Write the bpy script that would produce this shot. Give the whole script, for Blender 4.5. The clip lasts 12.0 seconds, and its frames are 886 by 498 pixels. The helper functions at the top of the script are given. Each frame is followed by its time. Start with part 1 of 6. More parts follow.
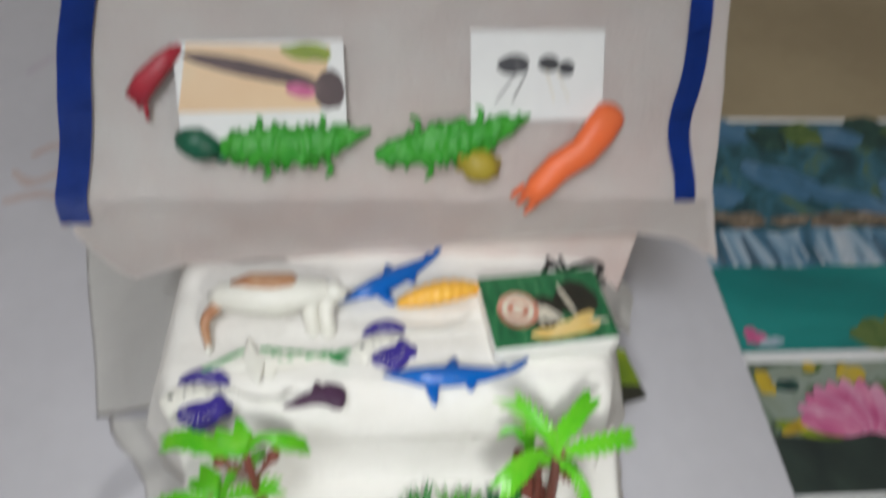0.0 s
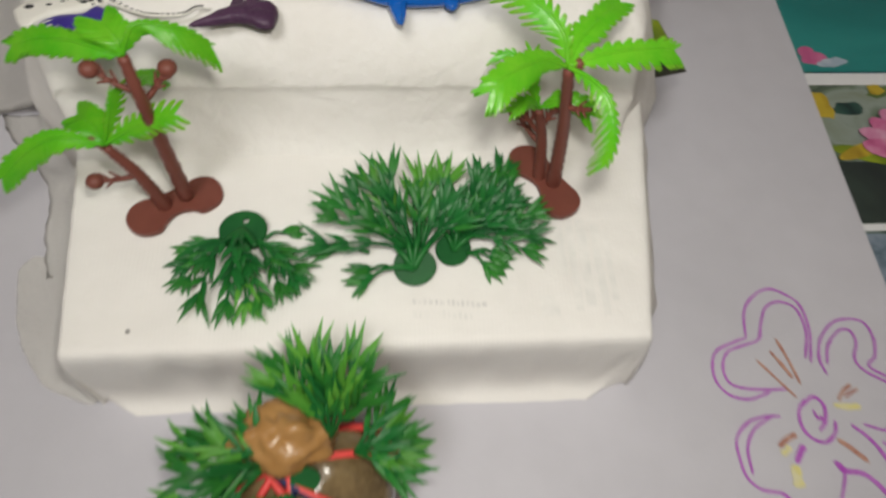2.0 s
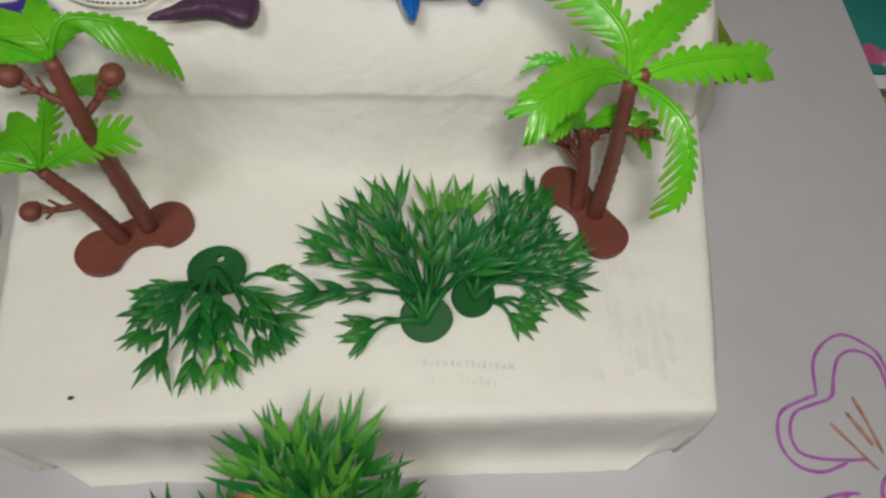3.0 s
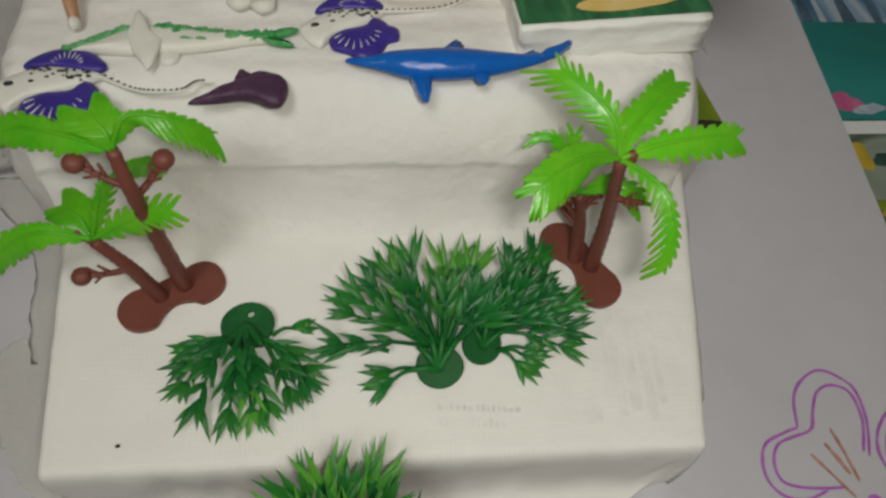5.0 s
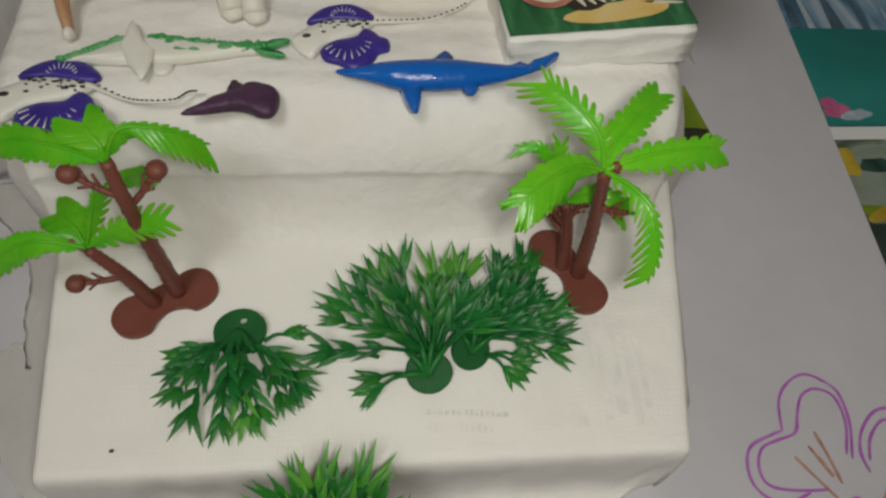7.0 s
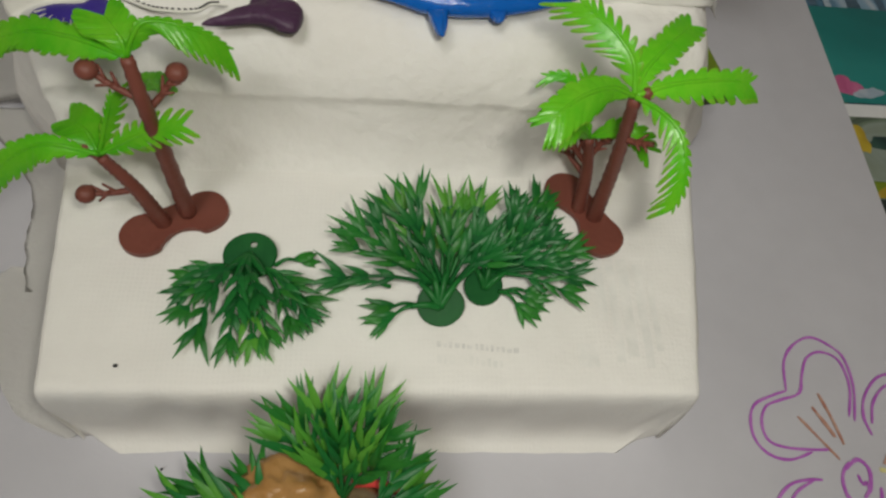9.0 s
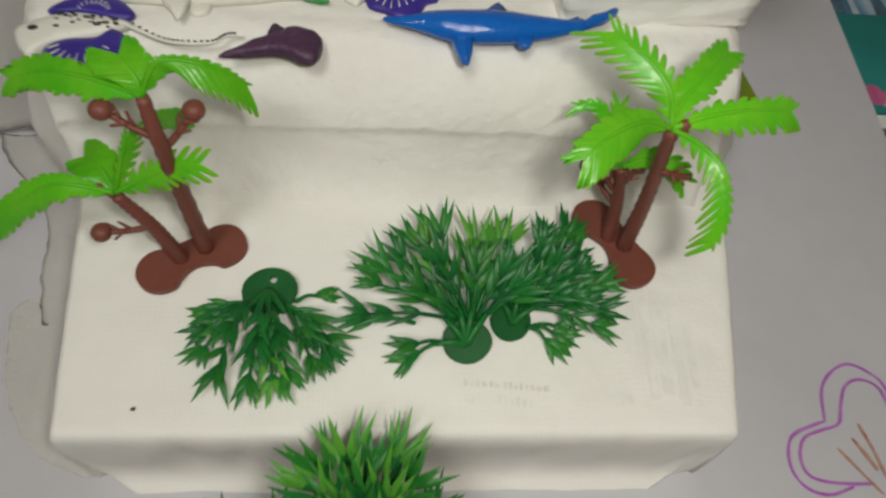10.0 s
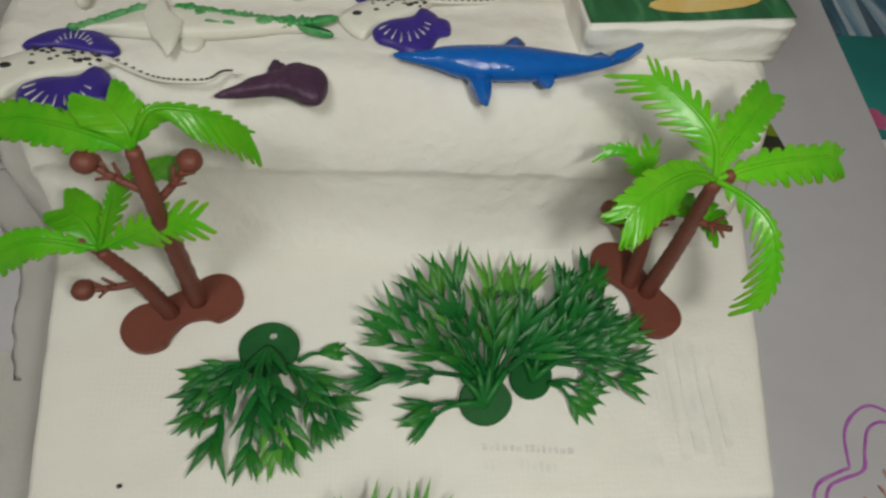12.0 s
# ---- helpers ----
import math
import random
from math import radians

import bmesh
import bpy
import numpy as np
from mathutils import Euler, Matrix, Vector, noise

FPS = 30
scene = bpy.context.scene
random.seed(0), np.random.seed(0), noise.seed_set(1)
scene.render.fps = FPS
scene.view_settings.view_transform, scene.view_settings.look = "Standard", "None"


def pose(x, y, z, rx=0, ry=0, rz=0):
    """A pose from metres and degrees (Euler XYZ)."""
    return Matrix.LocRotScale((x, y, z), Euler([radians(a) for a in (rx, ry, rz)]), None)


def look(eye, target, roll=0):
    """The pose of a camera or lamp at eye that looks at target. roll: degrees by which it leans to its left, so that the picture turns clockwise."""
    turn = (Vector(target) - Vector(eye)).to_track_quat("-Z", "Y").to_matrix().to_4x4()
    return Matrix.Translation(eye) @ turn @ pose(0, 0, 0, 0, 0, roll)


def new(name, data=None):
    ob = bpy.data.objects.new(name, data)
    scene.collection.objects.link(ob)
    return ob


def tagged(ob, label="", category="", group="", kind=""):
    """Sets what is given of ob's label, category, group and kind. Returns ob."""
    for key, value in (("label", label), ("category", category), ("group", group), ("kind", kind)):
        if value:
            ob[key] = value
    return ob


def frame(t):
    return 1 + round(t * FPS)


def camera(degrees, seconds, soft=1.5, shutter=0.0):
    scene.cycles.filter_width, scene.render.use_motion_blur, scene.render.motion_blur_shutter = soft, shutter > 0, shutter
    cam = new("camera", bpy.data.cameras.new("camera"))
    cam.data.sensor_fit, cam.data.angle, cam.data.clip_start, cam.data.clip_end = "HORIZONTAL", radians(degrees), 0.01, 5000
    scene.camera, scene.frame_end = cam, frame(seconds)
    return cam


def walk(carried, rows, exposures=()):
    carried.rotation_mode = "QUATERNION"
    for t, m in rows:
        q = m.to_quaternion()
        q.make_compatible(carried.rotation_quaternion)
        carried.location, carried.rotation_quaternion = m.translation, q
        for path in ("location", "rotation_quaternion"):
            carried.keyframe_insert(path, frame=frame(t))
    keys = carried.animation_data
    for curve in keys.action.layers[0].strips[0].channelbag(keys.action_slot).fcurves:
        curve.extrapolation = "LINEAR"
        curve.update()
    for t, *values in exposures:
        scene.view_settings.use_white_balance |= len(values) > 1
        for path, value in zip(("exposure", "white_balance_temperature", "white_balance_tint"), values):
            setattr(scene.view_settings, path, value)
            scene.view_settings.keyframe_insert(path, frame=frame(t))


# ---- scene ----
# camera: a phone held over the table, looking down at the display
cam = camera(65.14, 12.0, soft=2.5, shutter=0.5)
PATH = [
    (0, (0.0048, 0.0952, 0.4320), (0.0465, 0.4310, 0.0640), 4.66),
    (0.1, (0.0053, 0.0885, 0.4225), (0.0420, 0.4035, 0.0359), 4.57),
    (0.2, (0.0058, 0.0670, 0.4082), (0.0406, 0.3748, 0.0157), 5.14),
    (0.3, (0.0078, 0.0475, 0.3956), (0.0424, 0.3476, -0.0028), 5.26),
    (0.4, (0.0096, 0.0391, 0.3881), (0.0449, 0.3340, -0.0141), 5.32),
    (0.5, (0.0140, 0.0175, 0.3785), (0.0498, 0.3125, -0.0236), 5.11),
    (1, (0.0240, -0.0058, 0.3212), (0.0648, 0.2585, -0.1013), 8.26),
    (1.2, (0.0242, 0.0031, 0.3117), (0.0628, 0.2654, -0.1122), 8.10),
    (1.5, (0.0190, 0.0142, 0.3059), (0.0594, 0.2760, -0.1182), 8.75),
    (2, (0.0241, 0.0729, 0.2928), (0.0613, 0.3304, -0.1342), 5.82),
    (2.5, (0.0268, 0.1158, 0.2591), (0.0581, 0.3653, -0.1731), 5.18),
    (4.5, (0.0122, 0.1147, 0.2710), (0.0535, 0.3705, -0.1566), 7.96),
    (5, (0.0165, 0.1140, 0.2844), (0.0550, 0.3776, -0.1388), 5.84),
    (5.5, (0.0246, 0.1190, 0.2931), (0.0599, 0.3821, -0.1306), 4.29),
    (6, (0.0207, 0.1145, 0.2904), (0.0562, 0.3778, -0.1331), 4.93),
    (6.5, (0.0193, 0.1142, 0.2896), (0.0593, 0.3773, -0.1337), 6.04),
    (8.5, (0.0120, 0.1118, 0.2872), (0.0517, 0.3740, -0.1367), 7.79),
    (9, (0.0099, 0.0990, 0.2751), (0.0583, 0.3555, -0.1514), 10.70),
    (9.5, (0.0141, 0.1015, 0.2866), (0.0519, 0.3640, -0.1373), 8.07),
    (10, (0.0064, 0.1128, 0.2730), (0.0451, 0.3710, -0.1534), 8.30),
    (10.5, (0.0083, 0.1408, 0.2398), (0.0555, 0.3914, -0.1904), 9.32),
    (11, (0.0012, 0.1409, 0.2421), (0.0445, 0.3897, -0.1895), 8.93),
    (11.5, (-0.0067, 0.1318, 0.2601), (0.0385, 0.3888, -0.1664), 9.67),
    (12, (-0.0050, 0.1344, 0.2644), (0.0519, 0.3962, -0.1578), 11.01),
]
EXPOSURES = [(0.0, 0.33, 6080, 8), (0.5, 0.15, 6150, 7), (1.0, 0.18, 6580, 11), (1.6, 0.15, 6680, 12), (2.0, 0.1, 6560, 10), (2.4, -0.13, 6550, 7.5), (4.5, -0.24, 6580, 6.5), (5.2, -0.39, 6580, 6.5), (6.5, -0.4, 6620, 6.5), (8.5, -0.34, 6640, 6), (10.0, -0.17, 6650, 5.5), (11.0, -0.47, 6650, 3.2), (12.0, -0.33, 6650, 3.5)]
walk(cam, [(t, look(eye, target, roll)) for t, eye, target, roll in PATH], EXPOSURES)

# ---- light ----
world = bpy.data.worlds.new("room")
world.use_nodes = True
scene.world = world
bg = world.node_tree.nodes["Background"]
bg.inputs[0].default_value = (0.97, 0.95, 0.98, 1)
bg.inputs[1].default_value = 0.34


def lamp(name, kind, place, target, watts, colour, size):
    data = bpy.data.lights.new(name, kind)
    data.energy, data.color = watts, colour
    if kind == "AREA":
        data.shape, data.size = "DISK", size
    else:
        data.shadow_soft_size = size
    if kind == "SPOT":
        data.spot_size, data.spot_blend = radians(130), 1.0
    ob = new(name, data)
    ob.matrix_world = look(place, target)
    return ob


lamp("torch", "SPOT", (0.037, 0.099, 0.315), (0.024, 0.225, 0.05), 1.42, (1.0, 0.97, 0.885), 0.012)
# unseen soft fill from above, added to stand for the room's ambient light
lamp("room_fill", "AREA", (-0.50, -0.95, 2.25), (0.0, 0.3, 0.0), 28.0, (0.98, 0.97, 0.955), 0.9)


# ---- materials ----
def material(name, colour, rough=0.5, other=None, scale=30.0, amount=0.5, bump=0.0, bump_scale=200.0,
             coat=0.0, specular=0.5, through_light=0.0, stretch=(1, 1, 1), random_tint=0.0, weave=0.0):
    """Principled surface: two colours mixed by coarse and fine noise, with relief."""
    m = bpy.data.materials.new(name)
    m.use_nodes = True
    nt = m.node_tree
    n, l = nt.nodes, nt.links
    b = n["Principled BSDF"]
    b.inputs["Roughness"].default_value = rough
    b.inputs["Coat Weight"].default_value = coat
    b.inputs["Coat Roughness"].default_value = 0.15
    b.inputs["Specular IOR Level"].default_value = specular
    co = n.new("ShaderNodeTexCoord")
    mp = n.new("ShaderNodeMapping")
    mp.inputs["Scale"].default_value = stretch
    l.new(co.outputs["Object"], mp.inputs["Vector"])
    other = other or tuple(c * 0.8 for c in colour)
    big = n.new("ShaderNodeTexNoise")
    big.inputs["Scale"].default_value, big.inputs["Detail"].default_value = scale, 4
    l.new(mp.outputs[0], big.inputs["Vector"])
    small = n.new("ShaderNodeTexNoise")
    small.inputs["Scale"].default_value, small.inputs["Detail"].default_value = scale * 9, 3
    l.new(mp.outputs[0], small.inputs["Vector"])
    mean = n.new("ShaderNodeMath")
    mean.operation = "MULTIPLY_ADD"
    mean.inputs[1].default_value = 0.35
    l.new(small.outputs["Fac"], mean.inputs[0])
    l.new(big.outputs["Fac"], mean.inputs[2])
    ramp = n.new("ShaderNodeMapRange")
    ramp.inputs["From Min"].default_value, ramp.inputs["From Max"].default_value = 0.5, 0.85
    ramp.inputs["To Max"].default_value = amount
    l.new(mean.outputs[0], ramp.inputs["Value"])
    mix = n.new("ShaderNodeMix")
    mix.data_type = "RGBA"
    mix.inputs[6].default_value, mix.inputs[7].default_value = (*colour, 1), (*other, 1)
    l.new(ramp.outputs[0], mix.inputs[0])
    last = mix.outputs[2]
    if random_tint:
        info = n.new("ShaderNodeObjectInfo")
        vary = n.new("ShaderNodeMapRange")
        vary.inputs["To Min"].default_value, vary.inputs["To Max"].default_value = 1 - random_tint, 1 + random_tint
        l.new(info.outputs["Random"], vary.inputs["Value"])
        hsv = n.new("ShaderNodeHueSaturation")
        l.new(vary.outputs[0], hsv.inputs["Value"])
        l.new(last, hsv.inputs["Color"])
        last = hsv.outputs[0]
    l.new(last, b.inputs["Base Color"])
    if weave:  # fine crossing threads
        sep, com, drop = n.new("ShaderNodeSeparateXYZ"), n.new("ShaderNodeCombineXYZ"), n.new("ShaderNodeMath")
        drop.operation = "SUBTRACT"
        l.new(mp.outputs[0], sep.inputs[0])
        l.new(sep.outputs[1], drop.inputs[0])
        l.new(sep.outputs[2], drop.inputs[1])
        l.new(sep.outputs[0], com.inputs[0])
        l.new(drop.outputs[0], com.inputs[1])
        waves = []
        for axis in ("X", "Y"):
            w = n.new("ShaderNodeTexWave")
            w.bands_direction = axis
            w.inputs["Scale"].default_value, w.inputs["Distortion"].default_value = 190, 1.5
            w.inputs["Detail"].default_value = 1
            l.new(com.outputs[0], w.inputs["Vector"])
            waves.append(w)
        cross = n.new("ShaderNodeMath")
        cross.operation = "MULTIPLY"
        l.new(waves[0].outputs["Fac"], cross.inputs[0])
        l.new(waves[1].outputs["Fac"], cross.inputs[1])
        patch = n.new("ShaderNodeTexNoise")
        patch.inputs["Scale"].default_value = 25
        l.new(mp.outputs[0], patch.inputs["Vector"])
        far = n.new("ShaderNodeMapRange")
        far.inputs["From Min"].default_value, far.inputs["From Max"].default_value = 0.35, 0.65
        far.inputs["To Max"].default_value = weave
        l.new(patch.outputs["Fac"], far.inputs["Value"])
        amount_node = n.new("ShaderNodeMath")
        amount_node.operation = "MULTIPLY"
        l.new(cross.outputs[0], amount_node.inputs[0])
        l.new(far.outputs[0], amount_node.inputs[1])
        thread = n.new("ShaderNodeMix")
        thread.data_type = "RGBA"
        thread.inputs[7].default_value = (*(c * 0.72 for c in colour), 1)
        l.new(amount_node.outputs[0], thread.inputs[0])
        l.new(last, thread.inputs[6])
        last = thread.outputs[2]
        l.new(last, b.inputs["Base Color"])
    if bump:
        bn = n.new("ShaderNodeTexNoise")
        bn.inputs["Scale"].default_value, bn.inputs["Detail"].default_value = bump_scale, 5
        l.new(mp.outputs[0], bn.inputs["Vector"])
        bp = n.new("ShaderNodeBump")
        bp.inputs["Strength"].default_value, bp.inputs["Distance"].default_value = bump, 0.002
        l.new(bn.outputs["Fac"], bp.inputs["Height"])
        l.new(bp.outputs[0], b.inputs["Normal"])
    if through_light:
        tr = n.new("ShaderNodeBsdfTranslucent")
        l.new(last, tr.inputs["Color"])
        ms = n.new("ShaderNodeMixShader")
        ms.inputs[0].default_value = through_light
        l.new(b.outputs[0], ms.inputs[1])
        l.new(tr.outputs[0], ms.inputs[2])
        l.new(ms.outputs[0], n["Material Output"].inputs["Surface"])
    return m


TISSUE = material("tissue_paper", (0.815, 0.795, 0.76), 0.9, (0.75, 0.725, 0.69), 14, 0.6, 0.16, 600, specular=0.15, weave=0.20)
THIN_TISSUE = material("thin_tissue", (0.85, 0.835, 0.815), 0.9, (0.80, 0.78, 0.76), 30, 0.6, 0.2, 500, specular=0.15, through_light=0.1)
TISSUE_CRUMPLED = material("crumpled_tissue", (0.80, 0.78, 0.75), 0.8, (0.735, 0.71, 0.675), 24, 0.8, 0.6, 130, specular=0.2)
TISSUE_PINK = material("tissue_over_pink_cloth", (0.76, 0.70, 0.67), 0.9, (0.70, 0.54, 0.51), 7, 0.9, 0.3, 260, specular=0.15)
COVER = material("thin_white_cloth", (0.86, 0.83, 0.81), 0.9, (0.80, 0.69, 0.66), 5, 0.8, 0.3, 300, specular=0.15)
TABLE = material("white_laminate", (0.565, 0.555, 0.595), 0.45, (0.49, 0.48, 0.515), 6, 0.7, 0.05, 300, specular=0.3)
TABLE_EDGE = material("worn_table_edge", (0.56, 0.53, 0.48), 0.6, (0.36, 0.31, 0.26), 25, 0.8, 0.2, 300)
FLOOR = material("beige_floor", (0.36, 0.29, 0.18), 0.5, (0.28, 0.22, 0.135), 5, 0.8, 0.1, 150)
FOAM = material("white_foam", (0.84, 0.83, 0.80), 0.9, (0.79, 0.78, 0.75), 60, 0.7, 0.25, 350, specular=0.2)
PAPER = material("white_paper", (0.8, 0.8, 0.8), 0.6, (0.72, 0.72, 0.73), 12, 0.6, 0.1, 200)
TRUNK = material("brown_plastic", (0.185, 0.055, 0.038), 0.5, (0.14, 0.040, 0.028), 60, 0.6, 0.15, 500, specular=0.4)
FROND_EDGE = material("yellow_green_plastic", (0.23, 0.55, 0.035), 0.28, (0.28, 0.62, 0.05), 70, 0.8, 0.15, 160, specular=0.5, through_light=0.5, random_tint=0.12)
FROND = material("light_green_plastic", (0.10, 0.54, 0.012), 0.28, (0.22, 0.62, 0.03), 70, 0.8, 0.2, 160, specular=0.4, through_light=0.3, random_tint=0.12)
LEAF = material("dark_green_plastic", (0.0120, 0.144, 0.0288), 0.36, (0.022, 0.17, 0.032), 90, 0.8, 0.08, 420, specular=0.25, through_light=0.2, random_tint=0.15)
LEAF_TIP = material("mid_green_plastic", (0.0230, 0.196, 0.0299), 0.36, (0.045, 0.24, 0.033), 90, 0.8, 0.08, 420, specular=0.25, through_light=0.3, random_tint=0.15)
LEAF_PALE = material("pale_green_plastic", (0.075, 0.31, 0.035), 0.36, (0.15, 0.43, 0.055), 90, 0.8, 0.08, 420, specular=0.25, through_light=0.35, random_tint=0.12)
LEAF_DARK = material("deep_green_plastic", (0.0088, 0.106, 0.0250), 0.36, (0.012, 0.115, 0.025), 90, 0.8, 0.08, 420, specular=0.25, through_light=0.15, random_tint=0.1)
FOOT = material("moulded_green_plastic", (0.008, 0.080, 0.02), 0.5, (0.014, 0.11, 0.026), 130, 0.9, 0.08, 250, specular=0.15)
BLUE = material("blue_plastic", (0.006, 0.12, 0.50), 0.13, (0.004, 0.09, 0.40), 60, 0.6, 0.4, 200)
BLUE_TAPE = material("blue_tape", (0.012, 0.06, 0.42), 0.35, (0.008, 0.04, 0.25), 30, 0.8, 0.15, 200)
INDIGO = material("indigo_paint", (0.035, 0.02, 0.22), 0.4, (0.05, 0.03, 0.30), 120, 0.7, 0.1, 400)
PURPLE = material("dull_purple_plastic", (0.075, 0.03, 0.075), 0.5, (0.05, 0.018, 0.05), 90, 0.7, 0.7, 220)
IVORY = material("ivory_plastic", (0.77, 0.755, 0.70), 0.45, (0.69, 0.665, 0.60), 60, 0.6, 0.15, 400)
PALE_GREEN = material("green_painted_plastic", (0.015, 0.27, 0.055), 0.45, (0.20, 0.46, 0.22), 160, 0.7, 0.15, 400)
RUST = material("rust_brown_paint", (0.36, 0.14, 0.06), 0.5, (0.55, 0.36, 0.22), 120, 0.8, 0.15, 400)
BLACK = material("black_plastic", (0.012, 0.012, 0.014), 0.45, (0.03, 0.03, 0.03), 90, 0.6)
YELLOW = material("amber_plastic", (0.85, 0.48, 0.06), 0.4, (0.80, 0.38, 0.04), 80, 0.7, 0.15, 300)
OLIVE = material("olive_yellow_plastic", (0.42, 0.32, 0.03), 0.45, (0.30, 0.24, 0.03), 120, 0.7, 0.2, 400)
ORANGE = material("orange_plastic", (1.0, 0.20, 0.06), 0.4, (0.9, 0.22, 0.08), 80, 0.6, 0.1, 300, through_light=0.2)
RED = material("red_plastic", (0.42, 0.03, 0.05), 0.4, (0.35, 0.02, 0.04), 80, 0.6, 0.1, 300)
GREEN_TOY = material("grass_green_plastic", (0.04, 0.30, 0.025), 0.45, (0.07, 0.38, 0.03), 120, 0.7, 0.25, 400)
TEAL_DARK = material("bottle_green_plastic", (0.01, 0.11, 0.06), 0.4, (0.01, 0.08, 0.04), 100, 0.7)
STONE = material("brown_taped_stone", (0.10, 0.065, 0.03), 0.2, (0.24, 0.17, 0.08), 45, 0.9, 0.4, 120, coat=0.6)
TAN = material("tan_crumpled_wrap", (0.33, 0.16, 0.045), 0.3, (0.40, 0.22, 0.08), 60, 0.8, 0.6, 110, coat=0.25)
CORD_RED = material("coral_red_cord", (0.75, 0.07, 0.06), 0.5, (0.6, 0.05, 0.05), 200, 0.6)
CORD_NAVY = material("navy_cord", (0.012, 0.015, 0.07), 0.5, (0.02, 0.02, 0.09), 200, 0.6)
VIOLET_INK = material("violet_marker_ink", (0.40, 0.07, 0.46), 0.6, (0.50, 0.20, 0.54), 140, 0.8)
ORANGE_INK = material("rust_pencil", (0.36, 0.13, 0.09), 0.7, (0.55, 0.36, 0.28), 200, 0.9)
YELLOW_INK = material("yellow_pencil", (0.68, 0.62, 0.22), 0.7, (0.68, 0.65, 0.45), 200, 0.9)
FAINT_ORANGE = material("smeared_orange_ink", (0.52, 0.40, 0.38), 0.6, (0.54, 0.48, 0.48), 40, 0.9)
FAINT_VIOLET = material("smeared_violet_ink", (0.46, 0.42, 0.50), 0.6, (0.52, 0.49, 0.53), 40, 0.9)
SCUFF = material("grey_scuff", (0.36, 0.36, 0.38), 0.6, (0.50, 0.49, 0.51), 300, 0.9)
GREY_PRINT = material("faint_grey_print", (0.72, 0.71, 0.68), 0.9, (0.80, 0.78, 0.745), 160, 1.0, specular=0.1)
DARK_PRINT = material("grey_print", (0.58, 0.57, 0.555), 0.9, (0.78, 0.76, 0.73), 260, 1.0, specular=0.1)


# ---- building tools ----
def mesh_object(name, bm, mats, parent=None, label="", smooth=True):
    bmesh.ops.recalc_face_normals(bm, faces=bm.faces)
    me = bpy.data.meshes.new(name)
    bm.to_mesh(me)
    bm.free()
    for m in (mats if isinstance(mats, (list, tuple)) else [mats]):
        me.materials.append(m)
    if smooth and not any(p.use_smooth for p in me.polygons):
        me.shade_smooth()
    ob = new(name, me)
    if parent:
        ob.parent = parent
    if label:
        ob["label"] = label
    return ob


def part(name, bm, mat, parent, label="", smooth=True):
    return mesh_object(name, bm, mat, parent, label, smooth)


def empty(name, place=(0, 0, 0)):
    ob = new(name)
    ob.empty_display_size = 0.01
    ob.location = place
    return ob


def V(*a):
    return Vector(a)


def ring_frame(d):
    d = d.normalized()
    side = d.cross(V(0, 0, 1))
    side = V(1, 0, 0) if side.length < 1e-4 else side.normalized()
    return side, side.cross(d).normalized()


def loft(bm, pts, wides, highs, seg=10, mat=0, up=None):
    """A closed body swept along points, with half widths and half heights at each."""
    pts = [Vector(p) for p in pts]
    rings = []
    for i, p in enumerate(pts):
        d = pts[min(i + 1, len(pts) - 1)] - pts[max(i - 1, 0)]
        if up is None:
            side, top = ring_frame(d)
        else:
            side = d.cross(up).normalized()
            top = side.cross(d).normalized()
        rings.append([bm.verts.new(p + side * wides[i] * math.cos(a) + top * highs[i] * math.sin(a))
                      for a in (2 * math.pi * k / seg for k in range(seg))])
    faces = []
    for a, b in zip(rings, rings[1:]):
        faces += [bm.faces.new((a[k], a[(k + 1) % seg], b[(k + 1) % seg], b[k])) for k in range(seg)]
    faces += [bm.faces.new(rings[0][::-1]), bm.faces.new(rings[-1])]
    for f in faces:
        f.material_index, f.smooth = mat, True
    return faces


def tube(bm, pts, r, seg=8, mat=0, r_end=None):
    r_end = r if r_end is None else r_end
    n = len(pts) - 1
    rad = [r + (r_end - r) * i / n for i in range(n + 1)]
    return loft(bm, pts, rad, rad, seg, mat)


def bend(pts, steps=6):
    """A smooth line through points (Catmull-Rom)."""
    p = [Vector(q) for q in pts]
    p = [p[0] * 2 - p[1]] + p + [p[-1] * 2 - p[-2]]
    out = []
    for i in range(1, len(p) - 2):
        for k in range(steps):
            t = k / steps
            a, b, c, d = p[i - 1:i + 3]
            out.append(0.5 * ((2 * b) + (c - a) * t + (2 * a - 5 * b + 4 * c - d) * t * t + (3 * b - 3 * c + d - a) * t ** 3))
    out.append(p[-2])
    return out


def rounded(pts, steps=4):
    """A closed smooth outline through points."""
    p = [Vector(q) for q in pts]
    n = len(p)
    out = []
    for i in range(n):
        a, b, c, d = (p[(i + k - 1) % n] for k in range(4))
        for k in range(steps):
            t = k / steps
            out.append(0.5 * ((2 * b) + (c - a) * t + (2 * a - 5 * b + 4 * c - d) * t * t + (3 * b - 3 * c + d - a) * t ** 3))
    return out


def plate(bm, outline, normal, thick, mat=0, soft=False):
    """A flat piece with an outline, pushed out to a thickness."""
    outline = rounded(outline) if soft else outline
    normal = Vector(normal).normalized() * thick
    lo = [bm.verts.new(Vector(p)) for p in outline]
    hi = [bm.verts.new(Vector(p) + normal) for p in outline]
    fs = [bm.faces.new(lo[::-1]), bm.faces.new(hi)]
    k = len(lo)
    fs += [bm.faces.new((lo[i], lo[(i + 1) % k], hi[(i + 1) % k], hi[i])) for i in range(k)]
    for f in fs:
        f.material_index = mat
    return fs


